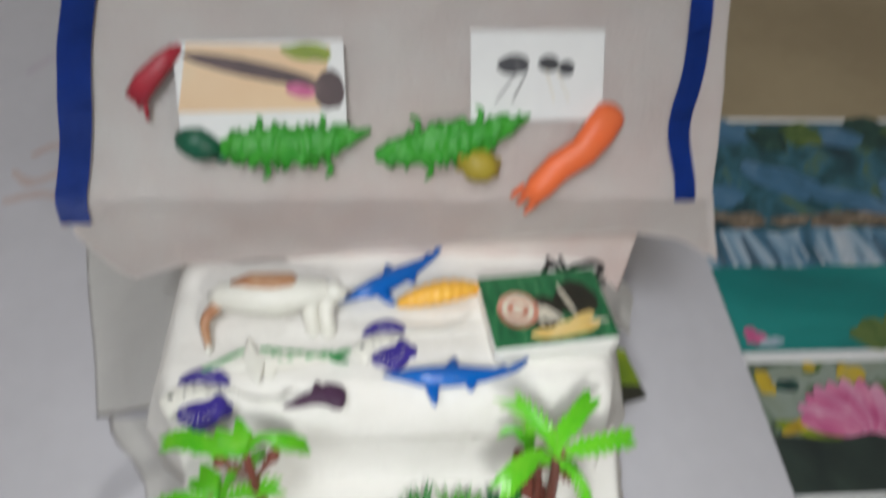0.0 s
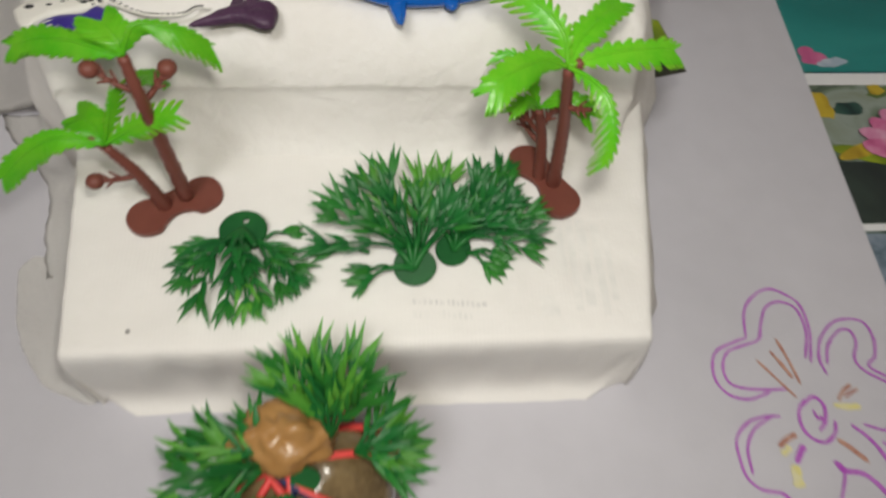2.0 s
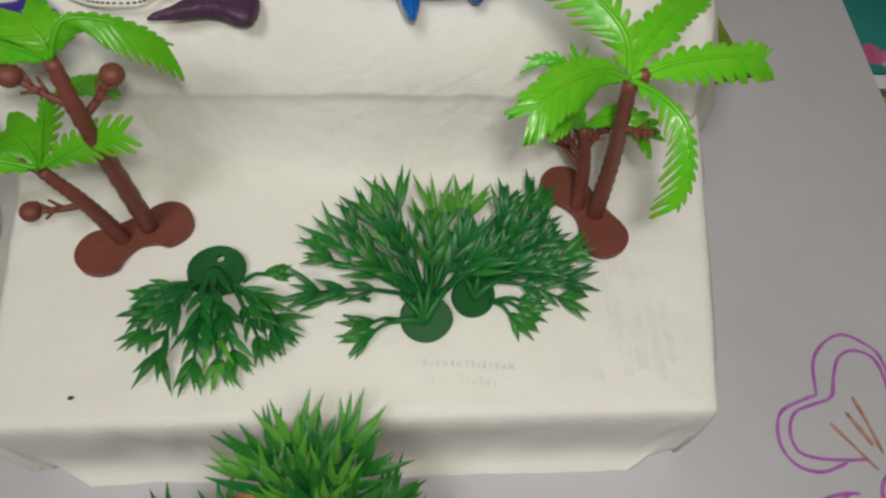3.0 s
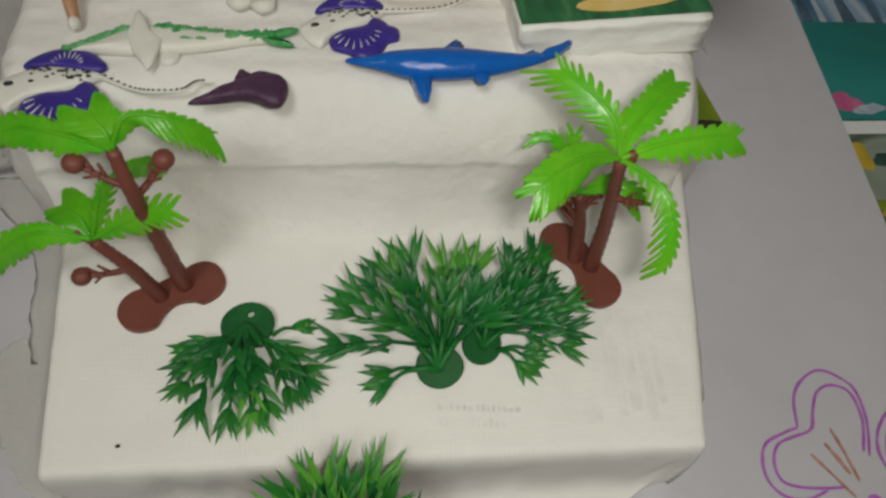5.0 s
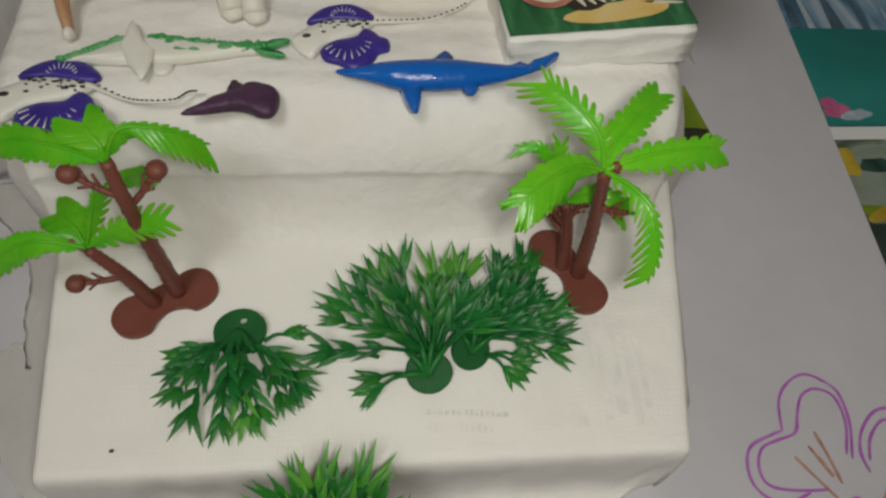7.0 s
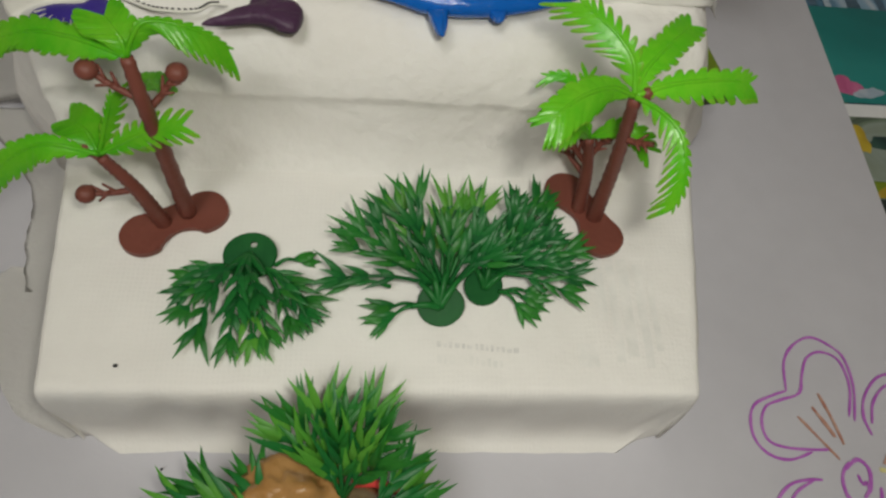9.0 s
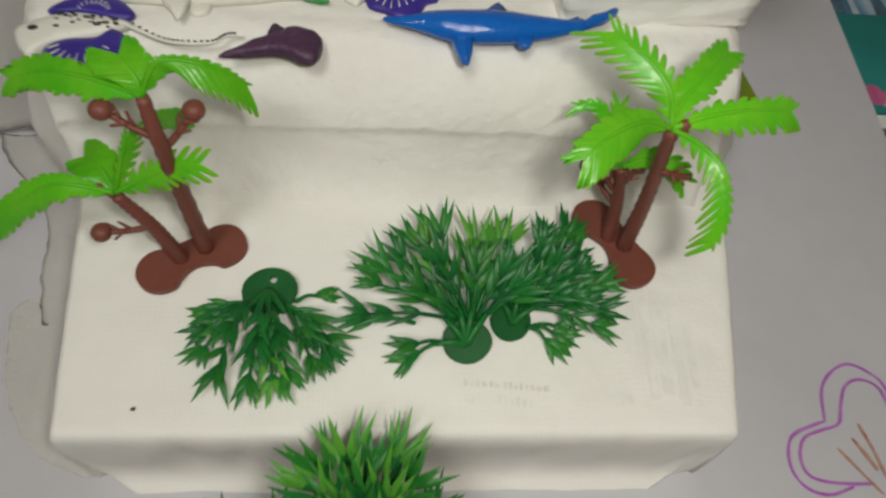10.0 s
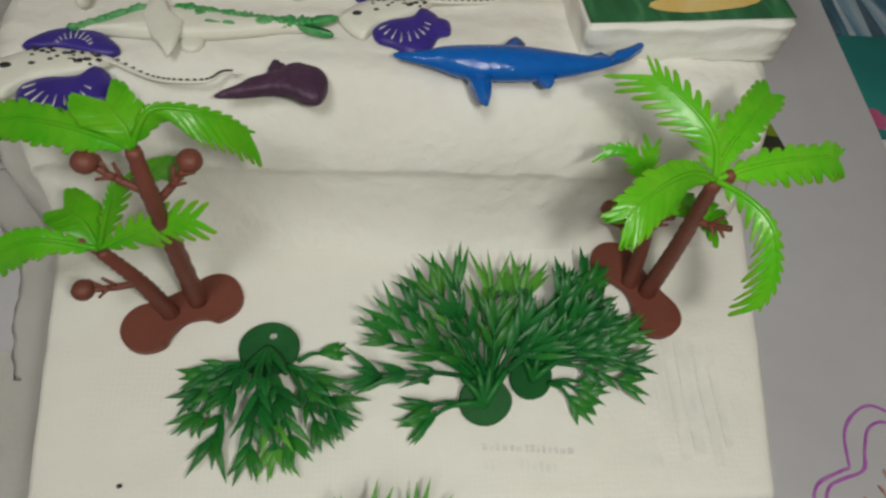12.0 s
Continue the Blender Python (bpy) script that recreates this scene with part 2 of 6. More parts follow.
def ball(bm, place, size, mat=0, rough=0.0, seed=0, u=14, v=9):
    made = bmesh.ops.create_uvsphere(bm, u_segments=u, v_segments=v, radius=1.0)["verts"]
    for w in made:
        c = w.co.copy()
        k = 1 + rough * noise.noise(c * 1.7 + V(seed, 0, 0)) + 0.5 * rough * noise.noise(c * 4 + V(0, seed, 0))
        w.co = V(c.x * size[0] * k, c.y * size[1] * k, c.z * size[2] * k) + Vector(place)
    for f in {f for w in made for f in w.link_faces}:
        f.material_index, f.smooth = mat, True


def slab(bm, x0, x1, y0, y1, z0, z1, r=0.0015, mat=0):
    """A bevelled box."""
    made = bmesh.ops.create_cube(bm, size=1.0)["verts"]
    for w in made:
        w.co = V(x0 + (w.co.x + 0.5) * (x1 - x0), y0 + (w.co.y + 0.5) * (y1 - y0), z0 + (w.co.z + 0.5) * (z1 - z0))
    edges = list({e for w in made for e in w.link_edges})
    out = bmesh.ops.bevel(bm, geom=edges, offset=r, segments=2, affect="EDGES")
    for f in out["faces"]:
        f.material_index = mat


# ---- the setting ----
Z_FLOOR = -0.031
bm = bmesh.new()
slab(bm, -1.6, 1.6, -1.2, 2.2, Z_FLOOR - 0.1, Z_FLOOR, 0.002)
tagged(mesh_object("floor", bm, FLOOR, smooth=False), "plain beige-brown floor under the low table board", "floor", kind="structure")
for name, box in (("wall_north", (-1.7, 1.7, 2.2, 2.3)), ("wall_south", (-1.7, 1.7, -1.3, -1.2)),
                  ("wall_east", (1.6, 1.7, -1.2, 2.2)), ("wall_west", (-1.7, -1.6, -1.2, 2.2))):
    bm = bmesh.new()
    slab(bm, *box, Z_FLOOR - 0.1, 2.5, 0.004)
    tagged(mesh_object(name, bm, material("plaster_" + name[5:], (0.6, 0.56, 0.5), 0.9, (0.5, 0.47, 0.42), 3, 0.6, 0.2, 40), smooth=False),
           "plain painted plaster wall of the room", "wall", kind="structure")
bm = bmesh.new()
slab(bm, -1.7, 1.7, -1.3, 2.3, 2.5, 2.6, 0.004)
tagged(mesh_object("ceiling", bm, material("ceiling_paint", (0.75, 0.74, 0.72), 0.9), smooth=False), "plain white painted ceiling", "ceiling", kind="structure")

# the white board on which everything stands; its long side is a little askew
table = empty("table_board", (0, 0.090, 0))
bm = bmesh.new()
outline = [(-0.62, 0.090), (0.252, 0.090), (0.2595, 0.093), (0.2640, 0.100), (0.2775, 0.40), (0.286, 0.60), (0.306, 1.0), (-0.62, 1.0)]
fs = plate(bm, [(x, y - 0.090, -0.004) for x, y in outline], (0, 0, 1), 0.004)
part("top_sheet", bm, TABLE, table, "scuffed white laminate top", smooth=False)
bm = bmesh.new()
plate(bm, [(x * 0.9975, (y - 0.090) + 0.0016, -0.0295) for x, y in outline], (0, 0, 1), 0.0253)
part("core", bm, TABLE_EDGE, table, "worn wooden edge", smooth=False)
for k, (x, y, L) in enumerate(((0.166, 0.108, 0.004), (0.2465, 0.104, 0.010), (0.2405, 0.109, 0.006), (-0.155, 0.118, 0.004))):
    bm = bmesh.new()
    plate(bm, [(x, y - 0.090, 0.0002), (x + L, y - 0.090 - 0.3 * L, 0.0002), (x + L, y - 0.090 - 0.3 * L + 0.0008, 0.0002), (x + L * 0.4, y - 0.090 + 0.0011, 0.0002)], (0, 0, 1), 0.0001)
    part("scuff", bm, SCUFF, table, "grey scuff mark", smooth=False)
tagged(table, "low white laminate table board with a worn wooden edge", "table")


# ---- boxes wrapped in tissue ----
PROFILE = [(-1.0, 0.0), (-0.62, 0.12), (-0.36, 0.34), (-0.2, 0.6), (-0.08, 0.84), (0.06, 0.955), (0.3, 0.99), (0.7, 1.0)]


UPRIGHT = [(-1.7, 0.0), (-1.3, 0.012), (-0.85, 0.028), (-0.4, 0.055), (-0.05, 0.11), (0.15, 0.20), (0.15, 0.36), (0.02, 0.54), (-0.12, 0.69), (-0.2, 0.82), (-0.14, 0.91), (0.02, 0.965), (0.25, 0.99), (0.7, 1.0)]
BULGE = [(2.0, 0.0), (1.0, 0.44), (-2.1, 0.497), (-1.6, 0.513), (-1.2, 0.535), (-0.85, 0.567), (-0.55, 0.607), (-0.3, 0.655), (-0.12, 0.705), (0.03, 0.745), (0.06, 0.768), (0.02, 0.777), (0.05, 0.79), (0.36, 0.84), (0.80, 0.89), (1.28, 0.93), (1.75, 0.96), (2.2, 0.982), (2.65, 0.994), (3.2, 1.0)]
SPREAD = [(-3.6, 0.0), (-3.4, 0.45), (-2.7, 0.58), (-1.7, 0.76), (-0.9, 0.88), (-0.3, 0.955), (0.2, 0.988), (0.7, 1.0)]
LOOSE = [(-2.9, 0.0), (-2.8, 0.25), (-2.3, 0.52), (-1.4, 0.74), (-0.6, 0.90), (-0.2, 0.962), (0.05, 0.986), (0.3, 0.996), (0.7, 1.0)]
TIGHT = [(0.15, 0.0), (0.12, 0.3), (0.06, 0.6), (0.02, 0.84), (0.12, 0.95), (0.35, 0.99), (0.7, 1.0)]


def creases(x, y, seed, wrinkle, crease):
    """How far the paper stands off at a place: soft bumps and sharper ridges."""
    wob = noise.noise(V(x * 60, y * 60, seed)) * 0.7 + noise.noise(V(x * 170, y * 170, seed + 5)) * 0.3
    ridge = 0.22 - abs(noise.noise(V(x * 13, y * 80, seed + 2)) * 0.7 + noise.noise(V(x * 40, y * 120, seed + 4)) * 0.3)
    return wob * wrinkle + ridge * crease


def wrapped_box(name, x_left, x_right, y0, y1, height, base, flare, mat, seed, wrinkle=0.0006, nx=70, ny=44, parent=None, label="", front=None, crease=0.0003, sides=None, taper=0.0, folds=0.0022, right_side=None, splay=None):
    """A soft wrapped box: sides that bulge out to the foot, rounded shoulders, fine creases.
    x_left, x_right and height are functions of the place."""
    def line(n, first=None, last=None):
        ends = [(q, g, -1) for q, g in first or PROFILE]
        mid = [(None, 1.0, (i + 1) / (n + 1)) for i in range(n)]
        return ends + mid + [(q, g, 1) for q, g in (last or PROFILE)[::-1]]
    inset = (front or PROFILE)[-1][0] * flare
    bm = bmesh.new()
    rows = []
    for qy, gy, sy in line(ny, front):
        row = []
        for qx, gx, sx in line(nx, sides, right_side or sides):
            if qy is None:
                y = y0 + inset + (y1 - y0 - inset - 0.7 * flare) * sy
            else:
                y = (y0 + qy * flare) if sy < 0 else (y1 - qy * flare)
            yy = min(max(y, y0), y1)
            xl, xr = x_left(yy), x_right(yy)
            if qx is None:
                x = xl + 0.7 * flare + (xr - xl - 1.4 * flare) * sx
            else:
                out = qx * flare * (splay(yy) if splay and qx < 0 else 1.0)
                x = (xl + out) if sx < 0 else (xr - out)
            if qx is not None and qx < 0 and qy is not None and qy < 0:  # rounded corners at the foot
                x = (xl if sx < 0 else xr) + (x - (xl if sx < 0 else xr)) * 0.55
                y = (y0 if sy < 0 else y1) + (y - (y0 if sy < 0 else y1)) * 0.55
            if qy is not None and sy < 0:  # the skirt in front narrows towards the table
                x = (xl + xr) / 2 + (x - (xl + xr) / 2) * (1 - taper * min(1.0, max(0.0, 0.5 - qy) / 2.4) * (gy < 0.3))
                y += 0.0022 * (noise.noise(V(x * 25, seed, 3)) + 0.5 * noise.noise(V(x * 70, seed, 8))) * max(0.0, 1 - gy / 0.06) * (taper > 0)
            g = gx * gy
            z = base + (height(x, yy) - base) * g
            side = 1 - abs(2 * g - 1)
            p = V(x, y, z)
            p.z += creases(x, y, seed, wrinkle * (1 if g > 0.5 else g * 2), crease * (1 if g > 0.6 else 0))
            fold = noise.noise(V(x * 90, y * 90, z * 25 + seed)) * folds * side * (0.2 if qx is not None and qy is not None else 1)
            p.x += fold * (1 if qx is not None else 0.2)
            p.y += fold * (1 if qy is not None else 0.2)
            p.z = max(p.z, base)
            row.append(bm.verts.new(p))
        rows.append(row)
    for a, b in zip(rows, rows[1:]):
        for k in range(len(a) - 1):
            bm.faces.new((a[k], a[k + 1], b[k + 1], b[k]))
    rim = rows[0] + [r[-1] for r in rows[1:]] + rows[-1][-2::-1] + [r[0] for r in rows[-2:0:-1]]
    bm.faces.new(rim[::-1])
    return mesh_object(name, bm, mat, parent, label)


def top1(x, y):
    return 0.0514 + 0.09 * (y - 0.18) - 0.9 * max(0.0, y - 0.246) ** 2 + 0.0008 * math.sin(9 * x + 1)


def top2(x, y):
    return 0.1145 + 0.02 * (y - 0.28) - 0.05 * max(0.0, x - 0.05)


def top3(x, y):
    return 0.166


box1 = wrapped_box("tissue_wrap", lambda y: -0.0990 - 0.09 * (y - 0.177), lambda y: 0.1240 + 0.14 * (y - 0.177), 0.1765, 0.34, top1, -0.0005, 0.0045, TISSUE, 1, front=UPRIGHT, sides=TIGHT, right_side=LOOSE, splay=lambda y: min(1.0, max(0.35, (y - 0.172) / 0.03)), taper=0.17, wrinkle=0.0011, crease=0.0007, nx=110, ny=70)
step1 = empty("wrapped_box")
box1.parent = step1
tagged(step1, "low box wrapped in white tissue paper, first step of the display", "box", group="wrapped steps")
box2 = wrapped_box("tissue_wrap", lambda y: -0.1060 - 0.2 * min(0.03, max(0.0, y - 0.272)), lambda y: 0.1255 + 0.12 * max(0.0, y - 0.27), 0.2715, 0.44, top2, 0.0002, 0.007, TISSUE_CRUMPLED, 7, front=BULGE, sides=SPREAD, splay=lambda y: min(1.0, max(0.08, (y - 0.274) / 0.028)), crease=0.0022, wrinkle=0.0009, folds=0.0009, nx=120, ny=70)
step2 = empty("wrapped_box")
box2.parent = step2
tagged(step2, "taller box wrapped in white tissue paper, middle step of the display", "box", group="wrapped steps")
box3 = wrapped_box("tissue_wrap", lambda y: -0.112, lambda y: 0.158, 0.378, 0.60, top3, 0.0002, 0.006, TISSUE_PINK, 13, wrinkle=0.0012, crease=0.0015)
step3 = empty("wrapped_box")
box3.parent = step3
tagged(step3, "tall box wrapped in thin tissue with pink cloth showing through", "box", group="wrapped steps")

# the leaning back board, its thin cloth and the blue tape along the edges
LEAN_BACK = radians(55)


def cover_place(x, s):
    """A place on the cloth: s metres up the slope from the lip, below zero hanging down in front."""
    if s >= 0:
        y, z = 0.376 + s * math.cos(LEAN_BACK), 0.1705 + s * math.sin(LEAN_BACK)
    else:
        y, z = 0.3735 + 0.10 * s * abs(x) / 0.15, 0.1705 + s
    ripple = 0.0025 * noise.noise(V(x * 22, s * 20, 3)) + 0.0012 * noise.noise(V(x * 60, s * 50, 9))
    return V(x, y - ripple, z + ripple * 0.6)


back = empty("back_board", (0.02, 0.45, 0.17))
bm = bmesh.new()
rows = []
NU, NS = 60, 60
HEM_U = (0, 0.03, 0.06, 0.14, 0.39, 0.63, 0.86, 0.94, 1)  # the hem hangs lowest at its corners
HEM_S = (-0.026, -0.048, -0.062, -0.0515, -0.0455, -0.035, -0.0275, -0.033, -0.050)
for j in range(NS + 1):
    row = []
    for i in range(NU + 1):
        u = i / NU
        low = float(np.interp(u, HEM_U, HEM_S)) + 0.002 * noise.noise(V(u * 9, 0, 5))
        s = low + (0.17 - low) * j / NS
        half = 1 + (0.10 * (-s) / 0.05 if s < 0 and u > 0.5 else 0)
        x = 0.0135 + (u - 0.5) * 0.357 * half + 0.16 * max(0, s) * (1 - u)
        row.append(bm.verts.new(cover_place(x, s) - V(*back.location)))
    rows.append(row)
for a, b in zip(rows, rows[1:]):
    for k in range(NU):
        bm.faces.new((a[k], a[k + 1], b[k + 1], b[k]))
bmesh.ops.solidify(bm, geom=bm.faces[:], thickness=0.0012)
part("cloth", bm, COVER, back, "thin white cloth with pink showing through")
bm = bmesh.new()
a, b = cover_place(-0.145, 0.002), cover_place(-0.145, 0.168)
o = V(0, 0.010, -0.004)
quad = [V(x, p.y, p.z) + o - V(*back.location) for x, p in ((-0.156, a), (0.180, a), (0.180, b), (-0.156, b))]
plate(bm, quad, (0, math.sin(LEAN_BACK), -math.cos(LEAN_BACK)), 0.006)
part("board", bm, PAPER, back, "stiff white board")


def tape_strip(x_of, s0, s1, wide):
    bm = bmesh.new()
    left, right = [], []
    for k in range(31):
        s = s0 + (s1 - s0) * k / 30
        x = x_of(s)
        n = V(0, -0.0016, 0.0014)
        left.append(cover_place(x - wide / 2, s) + n - V(*back.location))
        right.append(cover_place(x + wide / 2, s) + n - V(*back.location))
    va, vb = [bm.verts.new(p) for p in left], [bm.verts.new(p) for p in right]
    for k in range(30):
        bm.faces.new((va[k], vb[k], vb[k + 1], va[k + 1]))
    bmesh.ops.solidify(bm, geom=bm.faces[:], thickness=0.0006)
    return part("edge_tape", bm, BLUE_TAPE, back, "strip of glossy dark blue tape")


tape_strip(lambda s: -0.1600 + 0.15 * max(0, s) + 0.0015 * math.sin(s * 60), -0.018, 0.165, 0.0165)
tape_strip(lambda s: 0.1755 - 0.007 * math.exp(-((s - 0.035) / 0.025) ** 2), -0.004, 0.165, 0.0125)
tagged(back, "leaning board covered in thin white cloth with blue taped edges", "board")

# ---- pictures on the floor ----
def picture_material(name, stops, scale, distort, stretch=(1, 1, 1), angle=0.0):
    """Printed landscape: a noise field broken into a few printed colours."""
    m = bpy.data.materials.new(name)
    m.use_nodes = True
    n, l = m.node_tree.nodes, m.node_tree.links
    b = n["Principled BSDF"]
    b.inputs["Roughness"].default_value = 0.4
    co, mp, nz = n.new("ShaderNodeTexCoord"), n.new("ShaderNodeMapping"), n.new("ShaderNodeTexNoise")
    mp.inputs["Scale"].default_value = stretch
    mp.inputs["Rotation"].default_value = (0, 0, angle)
    l.new(co.outputs["Object"], mp.inputs["Vector"])
    l.new(mp.outputs[0], nz.inputs["Vector"])
    nz.inputs["Scale"].default_value, nz.inputs["Detail"].default_value, nz.inputs["Distortion"].default_value = scale, 6, distort
    ramp = n.new("ShaderNodeValToRGB")
    cr = ramp.color_ramp
    while len(cr.elements) < len(stops):
        cr.elements.new(0.5)
    for e, (at, c) in zip(cr.elements, stops):
        e.position, e.color = at, (*c, 1)
    l.new(nz.outputs["Fac"], ramp.inputs[0])
    l.new(ramp.outputs[0], b.inputs["Base Color"])
    return m


FOREST = picture_material("print_forest", [(0.3, (0.012, 0.042, 0.059)), (0.45, (0.024, 0.083, 0.101)), (0.55, (0.042, 0.141, 0.202)), (0.66, (0.099, 0.165, 0.068)), (0.8, (0.024, 0.050, 0.042))], 22, 1.2)
CASCADE = picture_material("print_cascade", [(0.32, (0.024, 0.074, 0.110)), (0.47, (0.074, 0.182, 0.287)), (0.56, (0.248, 0.371, 0.491)), (0.64, (0.453, 0.512, 0.574)), (0.78, (0.165, 0.116, 0.051))], 30, 0.8, (1, 0.3, 1))
POOL = picture_material("print_pool", [(0.3, (0.009, 0.116, 0.118)), (0.5, (0.012, 0.197, 0.186)), (0.65, (0.024, 0.264, 0.244)), (0.8, (0.065, 0.165, 0.068))], 9, 0.6, (0.4, 1, 1))
MEADOW = picture_material("print_meadow", [(0.34, (0.020, 0.034, 0.024)), (0.45, (0.152, 0.206, 0.141)), (0.54, (0.275, 0.323, 0.282)), (0.66, (0.233, 0.275, 0.211)), (0.76, (0.206, 0.191, 0.029))], 26, 1.0)
DARK_WATER = picture_material("print_dark_water", [(0.35, (0.018, 0.026, 0.026)), (0.6, (0.035, 0.053, 0.044)), (0.8, (0.088, 0.123, 0.088))], 14, 0.8)
STREAM = picture_material("print_stream", [(0.33, (0.042, 0.055, 0.064)), (0.44, (0.103, 0.152, 0.190)), (0.53, (0.206, 0.261, 0.323)), (0.62, (0.329, 0.371, 0.422)), (0.74, (0.096, 0.110, 0.070))], 24, 1.4, (0.7, 1.5, 1))
STREAM_DARK = picture_material("print_green_stream", [(0.33, (0.014, 0.034, 0.021)), (0.47, (0.055, 0.110, 0.064)), (0.58, (0.138, 0.191, 0.183)), (0.72, (0.028, 0.096, 0.014))], 24, 1.2)
SEA = picture_material("print_blue_sea", [(0.35, (0.03, 0.13, 0.30)), (0.5, (0.05, 0.18, 0.38)), (0.7, (0.10, 0.26, 0.46))], 8, 0.5)
PINK_PRINT = picture_material("print_pink", [(0.3, (0.440, 0.062, 0.194)), (0.5, (0.581, 0.141, 0.299)), (0.7, (0.686, 0.299, 0.440))], 40, 0.8)
GOLD_PRINT = picture_material("print_gold", [(0.35, (0.308, 0.194, 0.018)), (0.55, (0.546, 0.396, 0.035)), (0.75, (0.440, 0.352, 0.106))], 40, 0.6)
LEAF_PRINT = picture_material("print_leaf", [(0.35, (0.10, 0.16, 0.01)), (0.55, (0.28, 0.36, 0.02)), (0.75, (0.45, 0.45, 0.05))], 30, 0.6)
GREEN_PRINT = picture_material("print_green", [(0.35, (0.015, 0.10, 0.04)), (0.55, (0.025, 0.16, 0.06)), (0.75, (0.10, 0.26, 0.12))], 220, 0.5, (1, 0.25, 1), 0.6)
TREES = picture_material("print_trees", [(0.3, (0.009, 0.026, 0.026)), (0.5, (0.020, 0.062, 0.053)), (0.7, (0.044, 0.106, 0.079))], 60, 0.8)
LEAF_DIM = picture_material("print_dim_leaf", [(0.3, (0.044, 0.088, 0.026)), (0.5, (0.097, 0.158, 0.044)), (0.75, (0.194, 0.238, 0.070))], 50, 0.6)
MIST = picture_material("print_mist", [(0.3, (0.040, 0.114, 0.176)), (0.5, (0.062, 0.167, 0.290)), (0.7, (0.141, 0.246, 0.370))], 26, 0.8)
ROCK = picture_material("print_rock", [(0.3, (0.088, 0.070, 0.062)), (0.5, (0.194, 0.150, 0.106)), (0.75, (0.317, 0.264, 0.211))], 60, 0.8)
FOAM_PRINT = picture_material("print_white_water", [(0.3, (0.334, 0.422, 0.510)), (0.5, (0.440, 0.510, 0.581)), (0.75, (0.546, 0.598, 0.651))], 70, 0.6)
FALL_SHADE = picture_material("print_fall_shade", [(0.3, (0.026, 0.062, 0.088)), (0.5, (0.062, 0.114, 0.167)), (0.75, (0.114, 0.185, 0.264))], 70, 0.6)
PINK_PALE = picture_material("print_pale_pink", [(0.3, (0.510, 0.123, 0.264)), (0.5, (0.616, 0.229, 0.387)), (0.7, (0.704, 0.405, 0.528))], 40, 0.8)
PEACH_PRINT = picture_material("print_peach", [(0.3, (0.72, 0.50, 0.30)), (0.6, (0.76, 0.56, 0.36)), (0.8, (0.72, 0.62, 0.42))], 20, 0.4)


def flat(name, outline, z, mat, parent, thick=0.0006, label=""):
    bm = bmesh.new()
    o = parent.location
    plate(bm, [(x - o.x, y - o.y, z - o.z) for x, y in outline], (0, 0, 1), thick)
    return part(name, bm, mat, parent, label, smooth=False)


def box_outline(x0, x1, y0, y1):
    return [(x0, y0), (x1, y0), (x1, y1), (x0, y1)]


def wavy(x0, x1, y0, y1, amp, seed, n=24):
    """A band whose upper edge is uneven."""
    top = [(x1 + (x0 - x1) * k / n, y1 + amp * noise.noise(V(k * 0.55, seed, 0)) + 0.5 * amp * noise.noise(V(k * 1.7, seed, 4))) for k in range(n + 1)]
    return [(x0, y0), (x1, y0)] + top


def oval(cx, cy, a, b, turn=0.0, n=18, wob=0.0, seed=0):
    out = []
    for k in range(n):
        t = 2 * math.pi * k / n
        r = 1 + wob * noise.noise(V(math.cos(t) * 1.5, math.sin(t) * 1.5, seed))
        x, y = a * r * math.cos(t), b * r * math.sin(t)
        out.append((cx + x * math.cos(turn) - y * math.sin(turn), cy + x * math.sin(turn) + y * math.cos(turn)))
    return out


ZP = Z_FLOOR + 0.0004
poster = empty("nature_poster", (0.5, 0.4, Z_FLOOR))
X0, X1 = 0.235, 0.95
flat("sheet", box_outline(X0 - 0.02, X1 + 0.02, 0.108, 0.714), ZP, PAPER, poster, 0.0004, "glossy white poster paper")
flat("waterfall_picture", box_outline(X0, X1, 0.399, 0.706), ZP + 0.0004, FOREST, poster, 0.0003, "printed dark green forest")
rng = random.Random(21)
for k in range(16):  # tree crowns along the top of the print
    flat("printed_tree", oval(0.30 + 0.042 * k, 0.675 + 0.014 * rng.random(), 0.024 + 0.014 * rng.random(), 0.016 + 0.010 * rng.random(), 0, wob=0.6, seed=k), ZP + 0.0008 + 0.00025 * (k % 2), (TREES, LEAF_DIM, MIST)[k % 3], poster, 0.0002)
for k, (x, y, w, h, a) in enumerate(((0.415, 0.610, 0.045, 0.020, -0.5), (0.47, 0.580, 0.05, 0.016, -0.35), (0.56, 0.60, 0.06, 0.018, 0.3), (0.66, 0.59, 0.06, 0.02, -0.2), (0.34, 0.585, 0.025, 0.018, 0.2))):
    flat("printed_mist", oval(x, y, w, h, a, wob=0.4, seed=k + 3), ZP + 0.0011 + 0.00025 * k, MIST, poster, 0.0002)
for k in range(14):  # brown rocks above the falls
    flat("printed_rock", oval(0.300 + 0.045 * k + 0.01 * rng.random(), 0.546 + 0.010 * rng.random(), 0.022 + 0.010 * rng.random(), 0.007 + 0.006 * rng.random(), 0.2 * rng.random(), wob=0.5, seed=k + 9), ZP + 0.0013 + 0.00015 * (k % 2), ROCK, poster, 0.0001)
flat("waterfall_cascade", wavy(X0, X1, 0.48, 0.538, 0.012, 3), ZP + 0.0012, CASCADE, poster, 0.0001, "printed blue white waterfall")
x = 0.292
